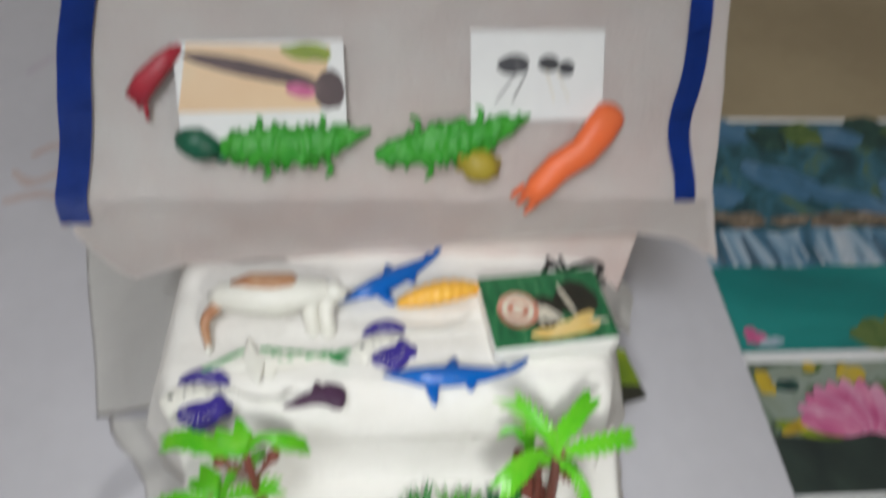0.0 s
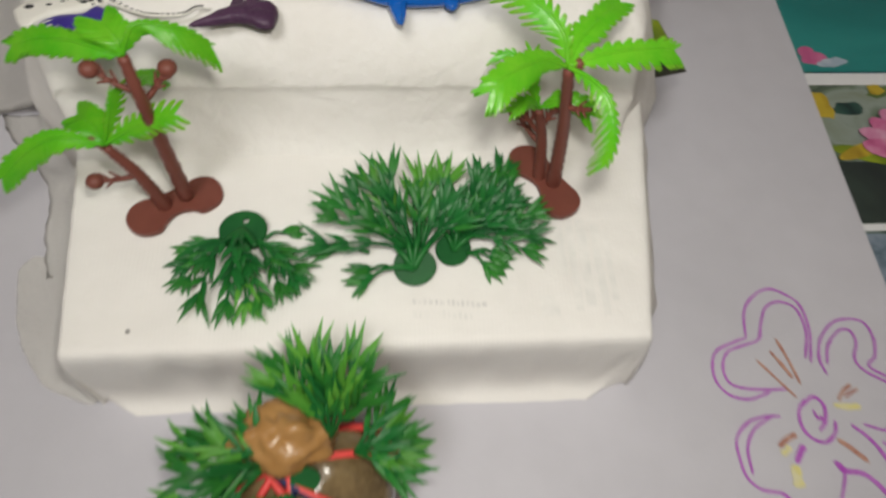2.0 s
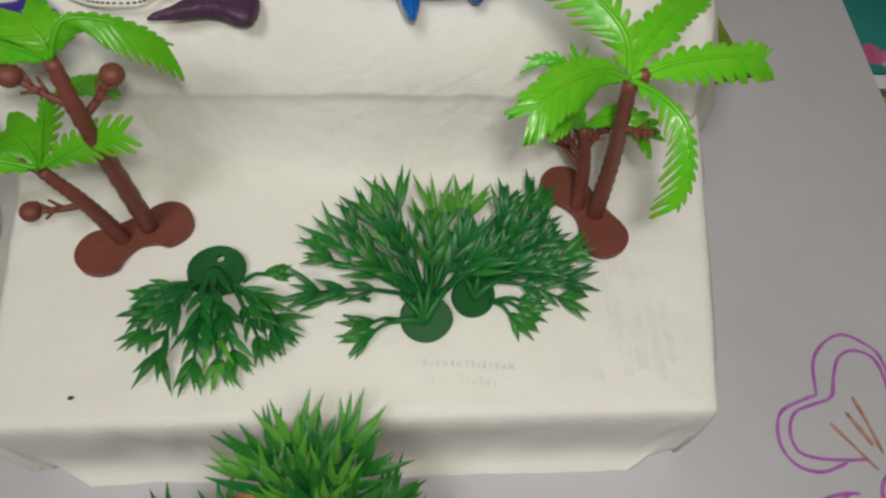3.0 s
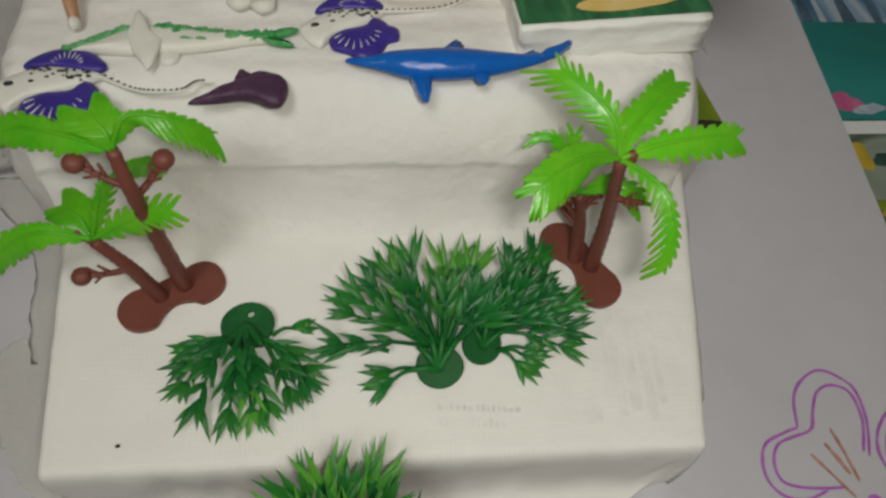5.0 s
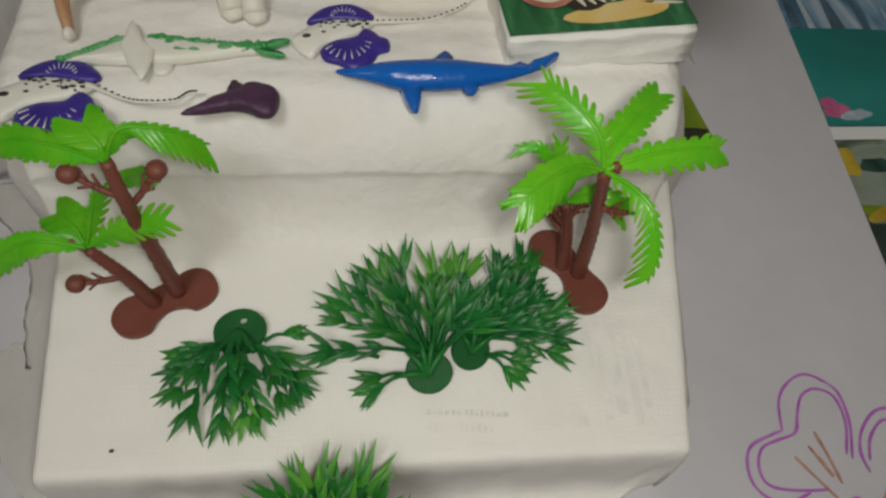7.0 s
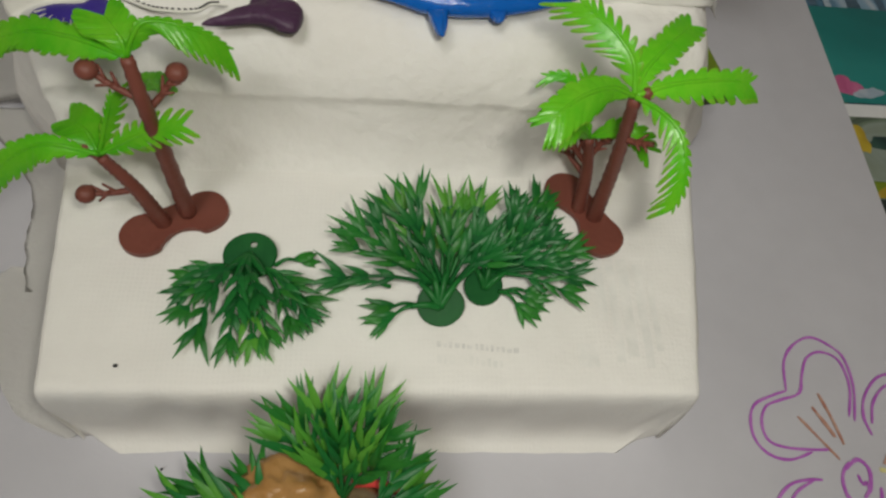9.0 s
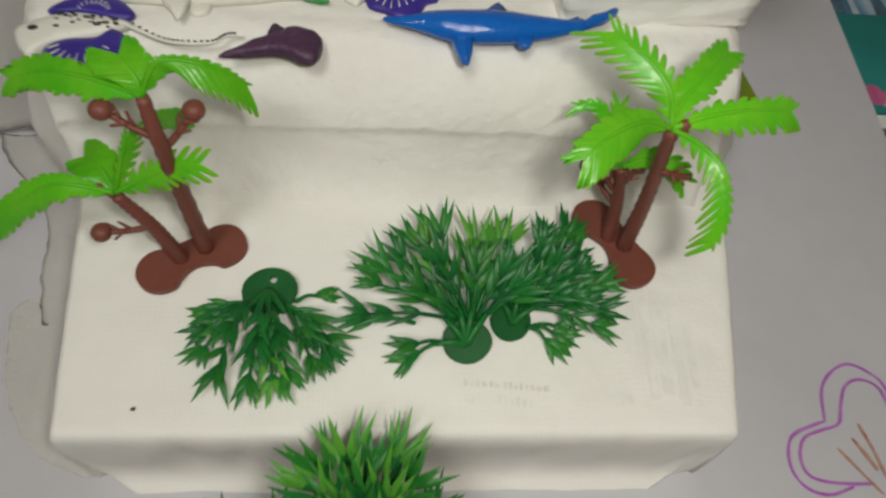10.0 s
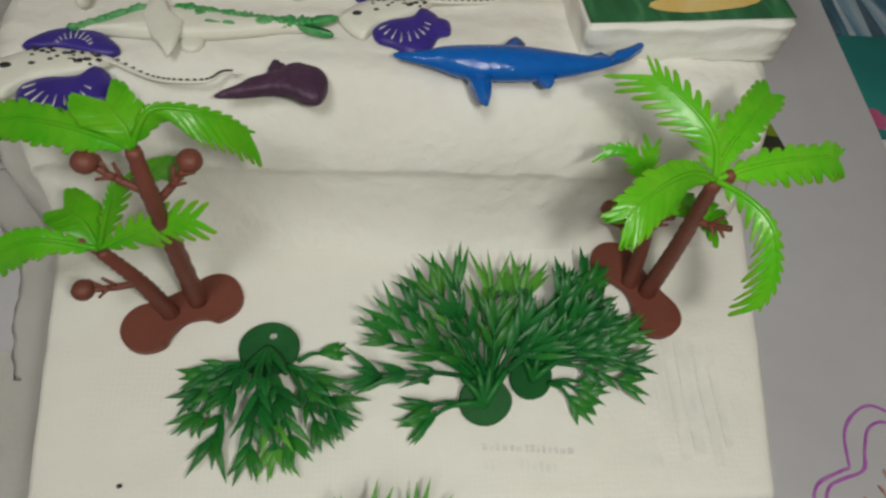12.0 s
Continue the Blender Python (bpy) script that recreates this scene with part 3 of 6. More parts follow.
while x < 0.92:  # white and dark threads of falling water
    w = 0.002 + 0.007 * rng.random() ** 2
    y0, y1 = 0.486 + 0.014 * rng.random(), 0.508 + 0.036 * rng.random()
    flat("printed_fall", [(x, y0), (x + w * 1.3, y0), (x + w * 0.8, y1), (x + w * 0.3, y1)], ZP + 0.0016, FOAM_PRINT if rng.random() < 0.45 else FALL_SHADE, poster, 0.0001)
    x += w + 0.002 + 0.016 * rng.random()
flat("waterfall_pool", wavy(X0, X1, 0.399, 0.490, 0.004, 8), ZP + 0.0018, POOL, poster, 0.0001, "printed teal pool")
for k, (cx, cy, a, b) in enumerate(((0.313, 0.4115, 0.010, 0.0060), (0.324, 0.4075, 0.010, 0.0045), (0.309, 0.4175, 0.006, 0.005))):
    flat("printed_flower", oval(cx, cy, a, b, 0.2, wob=0.4, seed=cx * 90), ZP + 0.0020 + 0.0002 * k, PINK_PRINT if k != 1 else FOAM_PRINT, poster, 0.0001)
for k in range(6):
    flat("printed_bush", oval(0.420 + 0.030 * k, 0.412 + 0.010 * math.sin(k * 2), 0.022, 0.014, 0, wob=0.6, seed=k), ZP + 0.0020 + 0.0001 * k, LEAF_DIM, poster, 0.0001)
flat("lily_picture", box_outline(X0, X1, 0.2785, 0.388), ZP + 0.0004, MEADOW, poster, 0.0003, "printed meadow of yellow flowers")
for k in range(22):  # dark clumps and yellow flowers among the pale grass
    cx, cy = 0.295 + 0.026 * k + 0.012 * rng.random(), 0.350 + 0.034 * rng.random()
    flat("printed_clump", oval(cx, cy, 0.005 + 0.009 * rng.random(), 0.003 + 0.004 * rng.random(), 0.4 * rng.random(), wob=0.6, seed=k), ZP + 0.0008 + 0.00015 * (k % 2), TREES if k % 2 else LEAF_DIM, poster, 0.0001)
for k, (cx, cy, a, b) in enumerate(((0.3040, 0.3700, 0.0075, 0.0130), (0.3780, 0.3770, 0.0130, 0.0080), (0.345, 0.3830, 0.006, 0.004), (0.44, 0.375, 0.012, 0.007), (0.52, 0.37, 0.012, 0.008), (0.60, 0.372, 0.013, 0.007))):
    flat("printed_flower", oval(cx, cy, a, b, 0, wob=0.5, seed=k + 20), ZP + 0.0010 + 0.0001 * k, GOLD_PRINT, poster, 0.0001)
flat("lily_pond", wavy(X0, X1, 0.2785, 0.324, 0.005, 14), ZP + 0.0012, DARK_WATER, poster, 0.0002, "printed dark pond")
flat("printed_leaf", oval(0.322, 0.3280, 0.026, 0.0060, -0.25), ZP + 0.0016, LEAF_PRINT, poster, 0.0001)
flat("printed_leaf", oval(0.320, 0.3330, 0.022, 0.0048, 0.35), ZP + 0.0018, GOLD_PRINT, poster, 0.0001)
for k in range(11):
    a = radians(12 + 156 * k / 10)
    flat("printed_petal", oval(0.368 + 0.024 * math.cos(a) * 1.2, 0.326 + 0.021 * math.sin(a), 0.024, 0.0085, a, wob=0.1, seed=k), ZP + 0.0019 + 0.0001 * k, (PINK_PRINT, PINK_PALE)[k % 2], poster, 0.0001)
flat("stream_picture", box_outline(X0, X1, 0.113, 0.2735), ZP + 0.0004, STREAM_DARK, poster, 0.0003, "printed green stream bank")
flat("stream_water", wavy(X0, X1, 0.160, 0.2715, 0.004, 31), ZP + 0.0008, STREAM, poster, 0.0003, "printed grey blue stream over rocks")
for k in range(26):  # dark ripples and pale stones in the stream
    cx, cy = 0.285 + 0.022 * k, 0.170 + 0.098 * rng.random()
    flat("printed_ripple", oval(cx, cy, 0.008 + 0.012 * rng.random(), 0.0012 + 0.002 * rng.random(), 0.3 * (rng.random() - 0.5), wob=0.4, seed=k), ZP + 0.0012 + 0.00012 * (k % 2), (TREES, FOAM_PRINT, ROCK)[k % 3], poster, 0.0001)
for k, (cx, cy) in enumerate(((0.335, 0.212), (0.345, 0.150), (0.39, 0.205), (0.43, 0.15))):
    for j in range(6):
        a = radians(8 + 30 * j)
        flat("printed_grass", oval(cx + 0.012 * math.cos(a), cy + 0.010 * math.sin(a) * 0.6, 0.014, 0.0016, a), ZP + 0.0015 + 0.0001 * j, LEAF_DIM if j % 2 else LEAF_PRINT, poster, 0.0001)
tagged(poster, "glossy poster with waterfall, water lily and stream pictures on the floor", "poster")

front_poster = empty("sea_poster", (-0.1, 0.0, Z_FLOOR))
flat("sheet", box_outline(-0.5, 0.166, -0.45, 0.0895), ZP, PAPER, front_poster, 0.0004, "white bordered poster paper")
flat("sea_picture", box_outline(-0.494, 0.159, -0.44, 0.0850), ZP + 0.0004, SEA, front_poster, 0.0003, "printed plain blue sea and sky")
flat("printed_shore", oval(-0.172, 0.066, 0.022, 0.016, 0.3, wob=0.4), ZP + 0.0008, LEAF_PRINT, front_poster, 0.0002)
tagged(front_poster, "blue sea poster with a white border lying on the floor", "poster")

strip = empty("white_strip", (0.27, 0.06, Z_FLOOR))
flat("thin_strip", [(0.2850, 0.060), (0.2890, 0.060), (0.2826, 0.098), (0.2788, 0.098)], ZP, PAPER, strip, 0.0006)
tagged(strip, "narrow white strip on the beige floor", "paper strip")

# ---- marker drawing on the table ----
drawing = empty("flower_drawing", (0.218, 0.150, 0.0))


def stroke(pts, wide, mat, name="ink_stroke", steps=5, owner=None):
    """A marker line: a thin raised ribbon of uneven width."""
    owner = owner or drawing
    line = bend([V(x * 0.00094 + 0.0005, y * 0.00102 - 0.001, 0) for x, y in pts], steps)
    bm = bmesh.new()
    rings = []
    n = len(line) - 1
    for i, p in enumerate(line):
        d = line[min(i + 1, n)] - line[max(i - 1, 0)]
        side = V(-d.y, d.x, 0).normalized()
        w = wide * (0.9 + 0.4 * noise.noise(V(i * 0.3, pts[0][0], pts[0][1]))) * (0.55 if i in (0, n) else 1) / 2
        rings.append([bm.verts.new(p + side * w + V(0, 0, z)) if g > 0 else bm.verts.new(p - side * w + V(0, 0, z)) for g, z in ((1, 0), (1, 0.0002), (-1, 0.0002), (-1, 0))])
    for a, b in zip(rings, rings[1:]):
        for k in range(4):
            bm.faces.new((a[k], a[(k + 1) % 4], b[(k + 1) % 4], b[k]))
    bm.faces.new(rings[0])
    bm.faces.new(rings[-1][::-1])
    ob = part(name, bm, mat, owner, smooth=False)
    stroke.count += 1
    ob.location = (0, 0, 0.0003 + 0.00003 * (stroke.count % 9))
    return ob


stroke.count = 0
PETALS = {
    "petal_back": [(-31, 47), (-28, 60), (-21, 68), (-11, 72), (-2, 68), (3, 62), (3, 49), (-2, 34)],
    "petal_back_inner": [(-4, 36), (1, 49), (0, 61), (-8, 65), (-16, 62), (-21, 54), (-25, 46), (-35, 43), (-43, 40), (-47, 33), (-46, 26), (-39, 23), (-27, 22), (-19, 22)],
    "petal_back_outer": [(-31, 47), (-38, 45), (-48, 41), (-52, 34), (-52, 26), (-47, 20), (-38, 18), (-27, 21)],
    "petal_side": [(4, 28), (3, 36), (7, 45), (16, 53), (25, 55), (33, 53), (35, 45), (32, 36), (27, 31), (37, 24), (44, 16), (45, 5), (41, -2), (33, -6), (24, -6), (19, -3)],
    "petal_side_inner": [(6, 33), (10, 42), (18, 49), (24, 49), (25, 43), (21, 35), (24, 29), (33, 23), (39, 16), (41, 9), (37, 3), (30, 1), (22, 2), (13, 5)],
    "petal_front": [(-26, 10), (-33, 10), (-42, 8), (-50, 1), (-51, -8), (-50, -15), (-45, -20), (-36, -22), (-32, -26), (-30, -31), (-27, -36), (-20, -35), (-12, -28), (-6, -19), (-4, -13), (-7, -10)],
    "petal_front_inner": [(-30, 10), (-40, 5), (-46, -3), (-47, -14)],
    "petal_front_fold": [(-34, -23), (-34, -30), (-29, -33), (-20, -31), (-13, -26)],
}
for pts in PETALS.values():
    stroke(pts, 0.0013, VIOLET_INK)
for pts, w in (([(-11, 17), (-16, 12), (-17, 5), (-14, 0), (-8, -2), (-2, 2), (0, 7)], 0.0016), ([(-14, 14), (-7, 18), (-3, 14), (-5, 7), (-9, 3)], 0.0018),
               ([(-9, 12), (-8, 8), (-6, 9), (-6, 5)], 0.0012),
               ([(7, 5), (14, -2), (19, -13), (20, -26), (20, -37), (18, -52)], 0.0019),
               ([(-7, -10), (-4, -14), (5, -16), (12, -24), (16, -35), (17, -45), (18, -52)], 0.0024),
               ([(-25, -10), (-22, -6), (-19, -3)], 0.003)):
    stroke(pts, w, VIOLET_INK)
for pts, w, m in (([(5, 16), (9, 20), (14, 23)], 0.0012, ORANGE_INK), ([(-16, 46), (-13, 35), (-11, 24)], 0.001, ORANGE_INK),
                  ([(-21, 40), (-17, 33), (-14, 27)], 0.0012, ORANGE_INK), ([(-29, 36), (-22, 27), (-15, 18)], 0.0009, ORANGE_INK),
                  ([(-2, -1), (3, -5), (9, -11)], 0.0017, ORANGE_INK), ([(-31, -3), (-26, 0), (-21, 2)], 0.0018, ORANGE_INK),
                  ([(9, 17), (12, 19), (17, 21)], 0.0009, ORANGE_INK), ([(2, 14), (8, 13), (15, 13)], 0.0022, YELLOW_INK),
                  ([(-26, -11), (-27, -16), (-27, -20)], 0.0035, YELLOW_INK), ([(-31, -6), (-28, -5), (-26, -3)], 0.002, YELLOW_INK)):
    stroke(pts, w * 1.4, m, "pencil_stroke")
tagged(drawing, "violet marker flower with orange and yellow strokes drawn on the table", "drawing")

drawing2 = empty("faint_drawing", (-0.29, 0.58, 0.0))
for pts in ([(-30, 30), (-10, 45), (15, 30), (20, 0)], [(30, -60), (20, -30), (-5, -20), (-35, -30)], [(-40, 10), (-20, -5), (0, 5), (15, 25)]):
    stroke(pts, 0.009, FAINT_ORANGE, owner=drawing2)
stroke([(-80, 160), (-60, 190), (-30, 180), (-35, 140)], 0.010, FAINT_VIOLET, owner=drawing2)
tagged(drawing2, "faint smeared orange and violet drawing on the white table", "drawing")

# ---- toy palms ----
FACING = (0.0, -0.62, 0.78)


def frond(owner, rib, left, right, web=0.6, fold=0.3, fingers=11, face=FACING, label=""):
    """One palm leaf: a rib through the given places with a blade on each side, left and right metres wide,
    that parts into swept fingers past the share web of its width."""
    o = owner.location
    line = bend([Vector(p) for p in rib], 6)
    n = len(line) - 1
    face = Vector(face)
    bm = bmesh.new()
    tube(bm, [p - o for p in line], 0.0009, 6, 0, 0.0004)

    def at(s):
        g = min(max(s, 0.0), 1.0) * n
        i = min(int(g), n - 1)
        return line[i].lerp(line[i + 1], g - i)

    def axes(s):
        d = (at(s + 0.08) - at(s - 0.08)).normalized()
        side = d.cross(face).normalized()
        return d, side, side.cross(d).normalized()

    def half(s):
        return min(1.0, 0.16 + 2.6 * s) * (1 - 0.36 * max(0.0, (s - 0.70) / 0.30) ** 2)
    rnd = random.Random(int(abs(line[-1].x * 3 + line[-1].y * 7) * 1e5))
    for sgn, wide in ((-1, left), (1, right)):
        for k in range(fingers):
            s0, s1 = 0.05 + 0.95 * k / fingers, 0.05 + 0.95 * (k + 1) / fingers
            reach = 1.0 if web > 0.85 else 0.86 + 0.26 * rnd.random()
            lift = 0.5 * (rnd.random() - 0.5)

            def place(s, r):
                d, side, up = axes(s)
                w = wide * half(s) * r
                ahead = w * ((0.3 + 0.75 * s * s) if web > 0.85 else (0.45 + s * s)) + 0.0012 * r * s
                return at(s) + side * sgn * w + d * ahead - up * w * (fold * (0.4 + 0.6 * r) + lift * max(0.0, r - web))
            rows = []
            for r, narrow in ((0.0, 1.0), (web * 0.6, 1.0), (web, 0.92), (web + (1 - web) * 0.45, 0.66), (web + (1 - web) * 0.85, max(0.50, web - 0.15)), (1.0, 0.14 if web < 0.85 else 0.5)):
                c, h = (s0 + s1) / 2, (s1 - s0) / 2 * narrow
                r *= 1.0 if r <= web else reach
                rows.append((place(c - h, r), place(c, r), place(c + h, r)))
            up = axes((s0 + s1) / 2)[2]
            for g in (0.00025, -0.00025):
                vs = [[bm.verts.new(p + up * (g + (0.00018 if j == 1 else 0.0)) - o) for j, p in enumerate(row)] for row in rows]
                for i in range(5):
                    for j in range(2):
                        f = bm.faces.new((vs[i][j], vs[i][j + 1], vs[i + 1][j + 1], vs[i + 1][j]))
                        f.smooth, f.material_index = True, 1 if i > 2 else 0
    bmesh.ops.remove_doubles(bm, verts=bm.verts[:], dist=0.00002)
    bmesh.ops.recalc_face_normals(bm, faces=bm.faces[:])
    return part("frond", bm, [FROND, FROND_EDGE], owner, label)


def trunk(owner, pts, r0, r1):
    """A ringed trunk through the given places."""
    o = owner.location
    line = bend(pts, 26 // (len(pts) - 1))
    n = len(line) - 1
    rad = [(r0 + (r1 - r0) * i / n) * (1 + 0.07 * (1 if i % 2 else -1)) for i in range(n + 1)]
    bm = bmesh.new()
    loft(bm, [p - o for p in line], rad, rad, 12)
    return part("trunk", bm, TRUNK, owner)


def twig(owner, a, b, nut=True, size=0.0033, spurs=((0.42, 1), (0.52, -1), (0.66, 1))):
    """A side branch with small spurs and a flattened nut at its end."""
    o = owner.location
    a, b = Vector(a), Vector(b)
    bm = bmesh.new()
    tube(bm, [p - o for p in bend([a, a.lerp(b, 0.5) + V(0, 0, -0.0008), b], 5)], 0.0012, 8, 0, 0.0009)
    d = (b - a)
    side = d.cross(V(-0.1, -0.55, 0.8)).normalized()
    for s, g in spurs:
        p = a.lerp(b, s)
        tube(bm, [p - o, p + d * 0.24 + side * g * 0.0028 - o], 0.0007, 6, 0, 0.0004)
    ob = part("branch", bm, TRUNK, owner)
    if nut:
        bm = bmesh.new()
        ball(bm, b - o, (size, size, size * 0.85), 0, 0.05)
        part("nut", bm, TRUNK, ob)
    return ob


def palm_base(owner, c0, c1, r, z):
    """Two round feet joined by a waist."""
    c0, c1 = V(*c0, 0), V(*c1, 0)
    d = (c1 - c0)
    d.normalize()
    s = V(-d.y, d.x, 0)
    out = []
    for k in range(13):
        a = radians(-108 + 216 * k / 12)
        cx, cy = (math.copysign(abs(f) ** 0.9, f) for f in (math.cos(a), math.sin(a)))
        out.append(c1 + d * r * cx + s * r * cy)
    for k in (1, 2, 3):
        out.append(c1.lerp(c0, k / 4) + s * r * (0.90, 0.86, 0.90)[k - 1])
    for k in range(13):
        a = radians(72 + 216 * k / 12)
        out.append(c0 + d * r * math.cos(a) + s * r * math.sin(a))
    for k in (1, 2, 3):
        out.append(c0.lerp(c1, k / 4) - s * r * (0.66, 0.44, 0.66)[k - 1])
    bm = bmesh.new()
    o = owner.location
    plate(bm, [p + V(0, 0, z) - o for p in out], (0, 0, 1), 0.0024, soft=True)
    bmesh.ops.bevel(bm, geom=[e for e in bm.edges if abs(e.verts[0].co.z - e.verts[1].co.z) < 1e-6 and e.verts[0].co.z > z - o.z + 0.001],
                    offset=0.0006, segments=2, affect="EDGES")
    part("base", bm, TRUNK, owner, smooth=False)


ZL = top1(-0.062, 0.236) + 0.0002
palm_l = empty("toy_palm", (-0.062, 0.236, ZL))
palm_base(palm_l, (-0.0714, 0.2318), (-0.0523, 0.2424), 0.0084, ZL)
trunk(palm_l, [(-0.0578, 0.2412, ZL + 0.001), (-0.0572, 0.2395, 0.092), (-0.0574, 0.2390, 0.1175), (-0.0590, 0.2430, 0.1325)], 0.0030, 0.0019)
trunk(palm_l, [(-0.0653, 0.2368, ZL + 0.001), (-0.0690, 0.2360, 0.080), (-0.0764, 0.2378, 0.0945)], 0.0028, 0.0018)
twig(palm_l, (-0.0574, 0.2395, 0.1150), (-0.0482, 0.2467, 0.1238))
twig(palm_l, (-0.0580, 0.2400, 0.1190), (-0.0714, 0.2432, 0.1268))
twig(palm_l, (-0.0693, 0.2362, 0.0800), (-0.0846, 0.2336, 0.0800))
twig(palm_l, (-0.0755, 0.2378, 0.0925), (-0.0812, 0.2398, 0.0955), size=0.0027, spurs=())
TO_RIGHT = (0.42, -0.52, 0.74)  # the leaves of this palm are turned a little to the table's middle
frond(palm_l, [(-0.0590, 0.2430, 0.1325), (-0.0563, 0.2456, 0.1380), (-0.0529, 0.2478, 0.1408), (-0.0456, 0.2487, 0.1399), (-0.0385, 0.2498, 0.1358), (-0.0334, 0.2509, 0.1299)], 0.0016, 0.0082, 0.66, 0.25, 15, TO_RIGHT)
frond(palm_l, [(-0.0590, 0.2430, 0.1325), (-0.0598, 0.2454, 0.1365), (-0.0622, 0.2480, 0.1385), (-0.0645, 0.2510, 0.1392)], 0.0074, 0.0066, 0.95, 0.15, 7, TO_RIGHT)
frond(palm_l, [(-0.0590, 0.2430, 0.1325), (-0.0664, 0.2454, 0.1337), (-0.0762, 0.2486, 0.1337), (-0.0872, 0.2520, 0.1315), (-0.0979, 0.2537, 0.1267)], 0.0058, 0.0046, 0.80, 0.3, 15, TO_RIGHT)
frond(palm_l, [(-0.0578, 0.2425, 0.1210), (-0.0575, 0.2480, 0.1185), (-0.0545, 0.2545, 0.1120)], 0.0028, 0.0040, 0.85, 0.3, 8, TO_RIGHT)
frond(palm_l, [(-0.0766, 0.2380, 0.0955), (-0.0870, 0.2385, 0.0985), (-0.0960, 0.2390, 0.0970), (-0.1080, 0.2380, 0.0890), (-0.1187, 0.2360, 0.0790)], 0.0062, 0.0040, 0.75, 0.3, 15, TO_RIGHT)
frond(palm_l, [(-0.0766, 0.2380, 0.0955), (-0.0799, 0.2433, 0.0987), (-0.0832, 0.2462, 0.0996), (-0.0868, 0.2490, 0.0988)], 0.0066, 0.0066, 0.95, 0.2, 7, TO_RIGHT)
frond(palm_l, [(-0.0766, 0.2380, 0.0955), (-0.0663, 0.2385, 0.1025), (-0.0578, 0.2380, 0.1078), (-0.0477, 0.2366, 0.1127)], 0.0050, 0.0064, 0.30, 0.2, 9, TO_RIGHT)
frond(palm_l, [(-0.0766, 0.2380, 0.0955), (-0.0721, 0.2423, 0.1064), (-0.0682, 0.2448, 0.1156)], 0.0015, 0.0046, 0.45, 0.25, 8, TO_RIGHT)
tagged(palm_l, "twin toy palm with bright green fronds and brown trunks", "toy palm", group="toy palms")

ZR = top1(0.088, 0.245) + 0.0016
palm_r = empty("toy_palm", (0.088, 0.245, ZR))
palm_base(palm_r, (0.0828, 0.2553), (0.0938, 0.2351), 0.0083, ZR)
trunk(palm_r, [(0.0922, 0.2435, ZR + 0.001), (0.0890, 0.2410, 0.095), (0.0830, 0.2370, 0.1330)], 0.0030, 0.0019)
trunk(palm_r, [(0.0868, 0.2470, ZR + 0.001), (0.0845, 0.2490, 0.082), (0.0800, 0.2485, 0.1010)], 0.0027, 0.0017)
twig(palm_r, (0.0838, 0.2500, 0.0800), (0.0756, 0.2620, 0.0845))
twig(palm_r, (0.0858, 0.2390, 0.1130), (0.0930, 0.2325, 0.1180), nut=False)
twig(palm_r, (0.0830, 0.2492, 0.0865), (0.0735, 0.2500, 0.1000), nut=False)
twig(palm_r, (0.0825, 0.2490, 0.0890), (0.0865, 0.2500, 0.1010), size=0.0027)
twig(palm_r, (0.0815, 0.2488, 0.0930), (0.0770, 0.2540, 0.1020), nut=False)
for p in ((0.0862, 0.2378, 0.1335), (0.0758, 0.2405, 0.1330)):
    bm = bmesh.new()
    ball(bm, Vector(p) - palm_r.location, (0.0020, 0.0020, 0.0024))
    part("nut", bm, TRUNK, palm_r)
TO_LEFT = (-0.25, -0.55, 0.80)
frond(palm_r, [(0.0824, 0.2366, 0.1338), (0.0912, 0.2390, 0.1360), (0.1020, 0.2417, 0.1361), (0.1142, 0.2451, 0.1336), (0.1208, 0.2469, 0.1311)], 0.0040, 0.0064, 0.58, 0.25, 12, TO_LEFT)
frond(palm_r, [(0.0824, 0.2366, 0.1338), (0.0887, 0.2304, 0.1347), (0.0937, 0.2241, 0.1332), (0.0957, 0.2183, 0.1290), (0.0963, 0.2132, 0.1234), (0.0947, 0.2097, 0.1164)], 0.0014, 0.0076, 0.28, 0.30, 13, TO_LEFT)
frond(palm_r, [(0.0824, 0.2366, 0.1338), (0.0808, 0.2427, 0.1407), (0.0764, 0.2481, 0.1445), (0.0704, 0.2540, 0.1466), (0.0660, 0.2585, 0.1471)], 0.0088, 0.0040, 0.36, 0.25, 11, TO_LEFT)
frond(palm_r, [(0.0824, 0.2366, 0.1338), (0.0854, 0.2431, 0.1369), (0.0915, 0.2502, 0.1384), (0.0983, 0.2574, 0.1381), (0.1040, 0.2640, 0.1368)], 0.0056, 0.0052, 0.70, 0.2, 11, TO_LEFT)
frond(palm_r, [(0.0824, 0.2366, 0.1338), (0.0745, 0.2351, 0.1380), (0.0662, 0.2305, 0.1401), (0.0594, 0.2254, 0.1398), (0.0552, 0.2220, 0.1378)], 0.0070, 0.0046, 0.84, 0.25, 12, TO_LEFT)
frond(palm_r, [(0.0800, 0.2485, 0.1015), (0.0765, 0.2530, 0.1110), (0.0723, 0.2576, 0.1167), (0.0682, 0.2591, 0.1185), (0.0630, 0.2592, 0.1176)], 0.0044, 0.0016, 0.50, 0.3, 9, TO_LEFT)
frond(palm_r, [(0.0800, 0.2485, 0.1015), (0.0860, 0.2470, 0.1075), (0.0920, 0.2440, 0.1085), (0.0970, 0.2410, 0.1055)], 0.0042, 0.0046, 0.80, 0.3, 8, TO_LEFT)
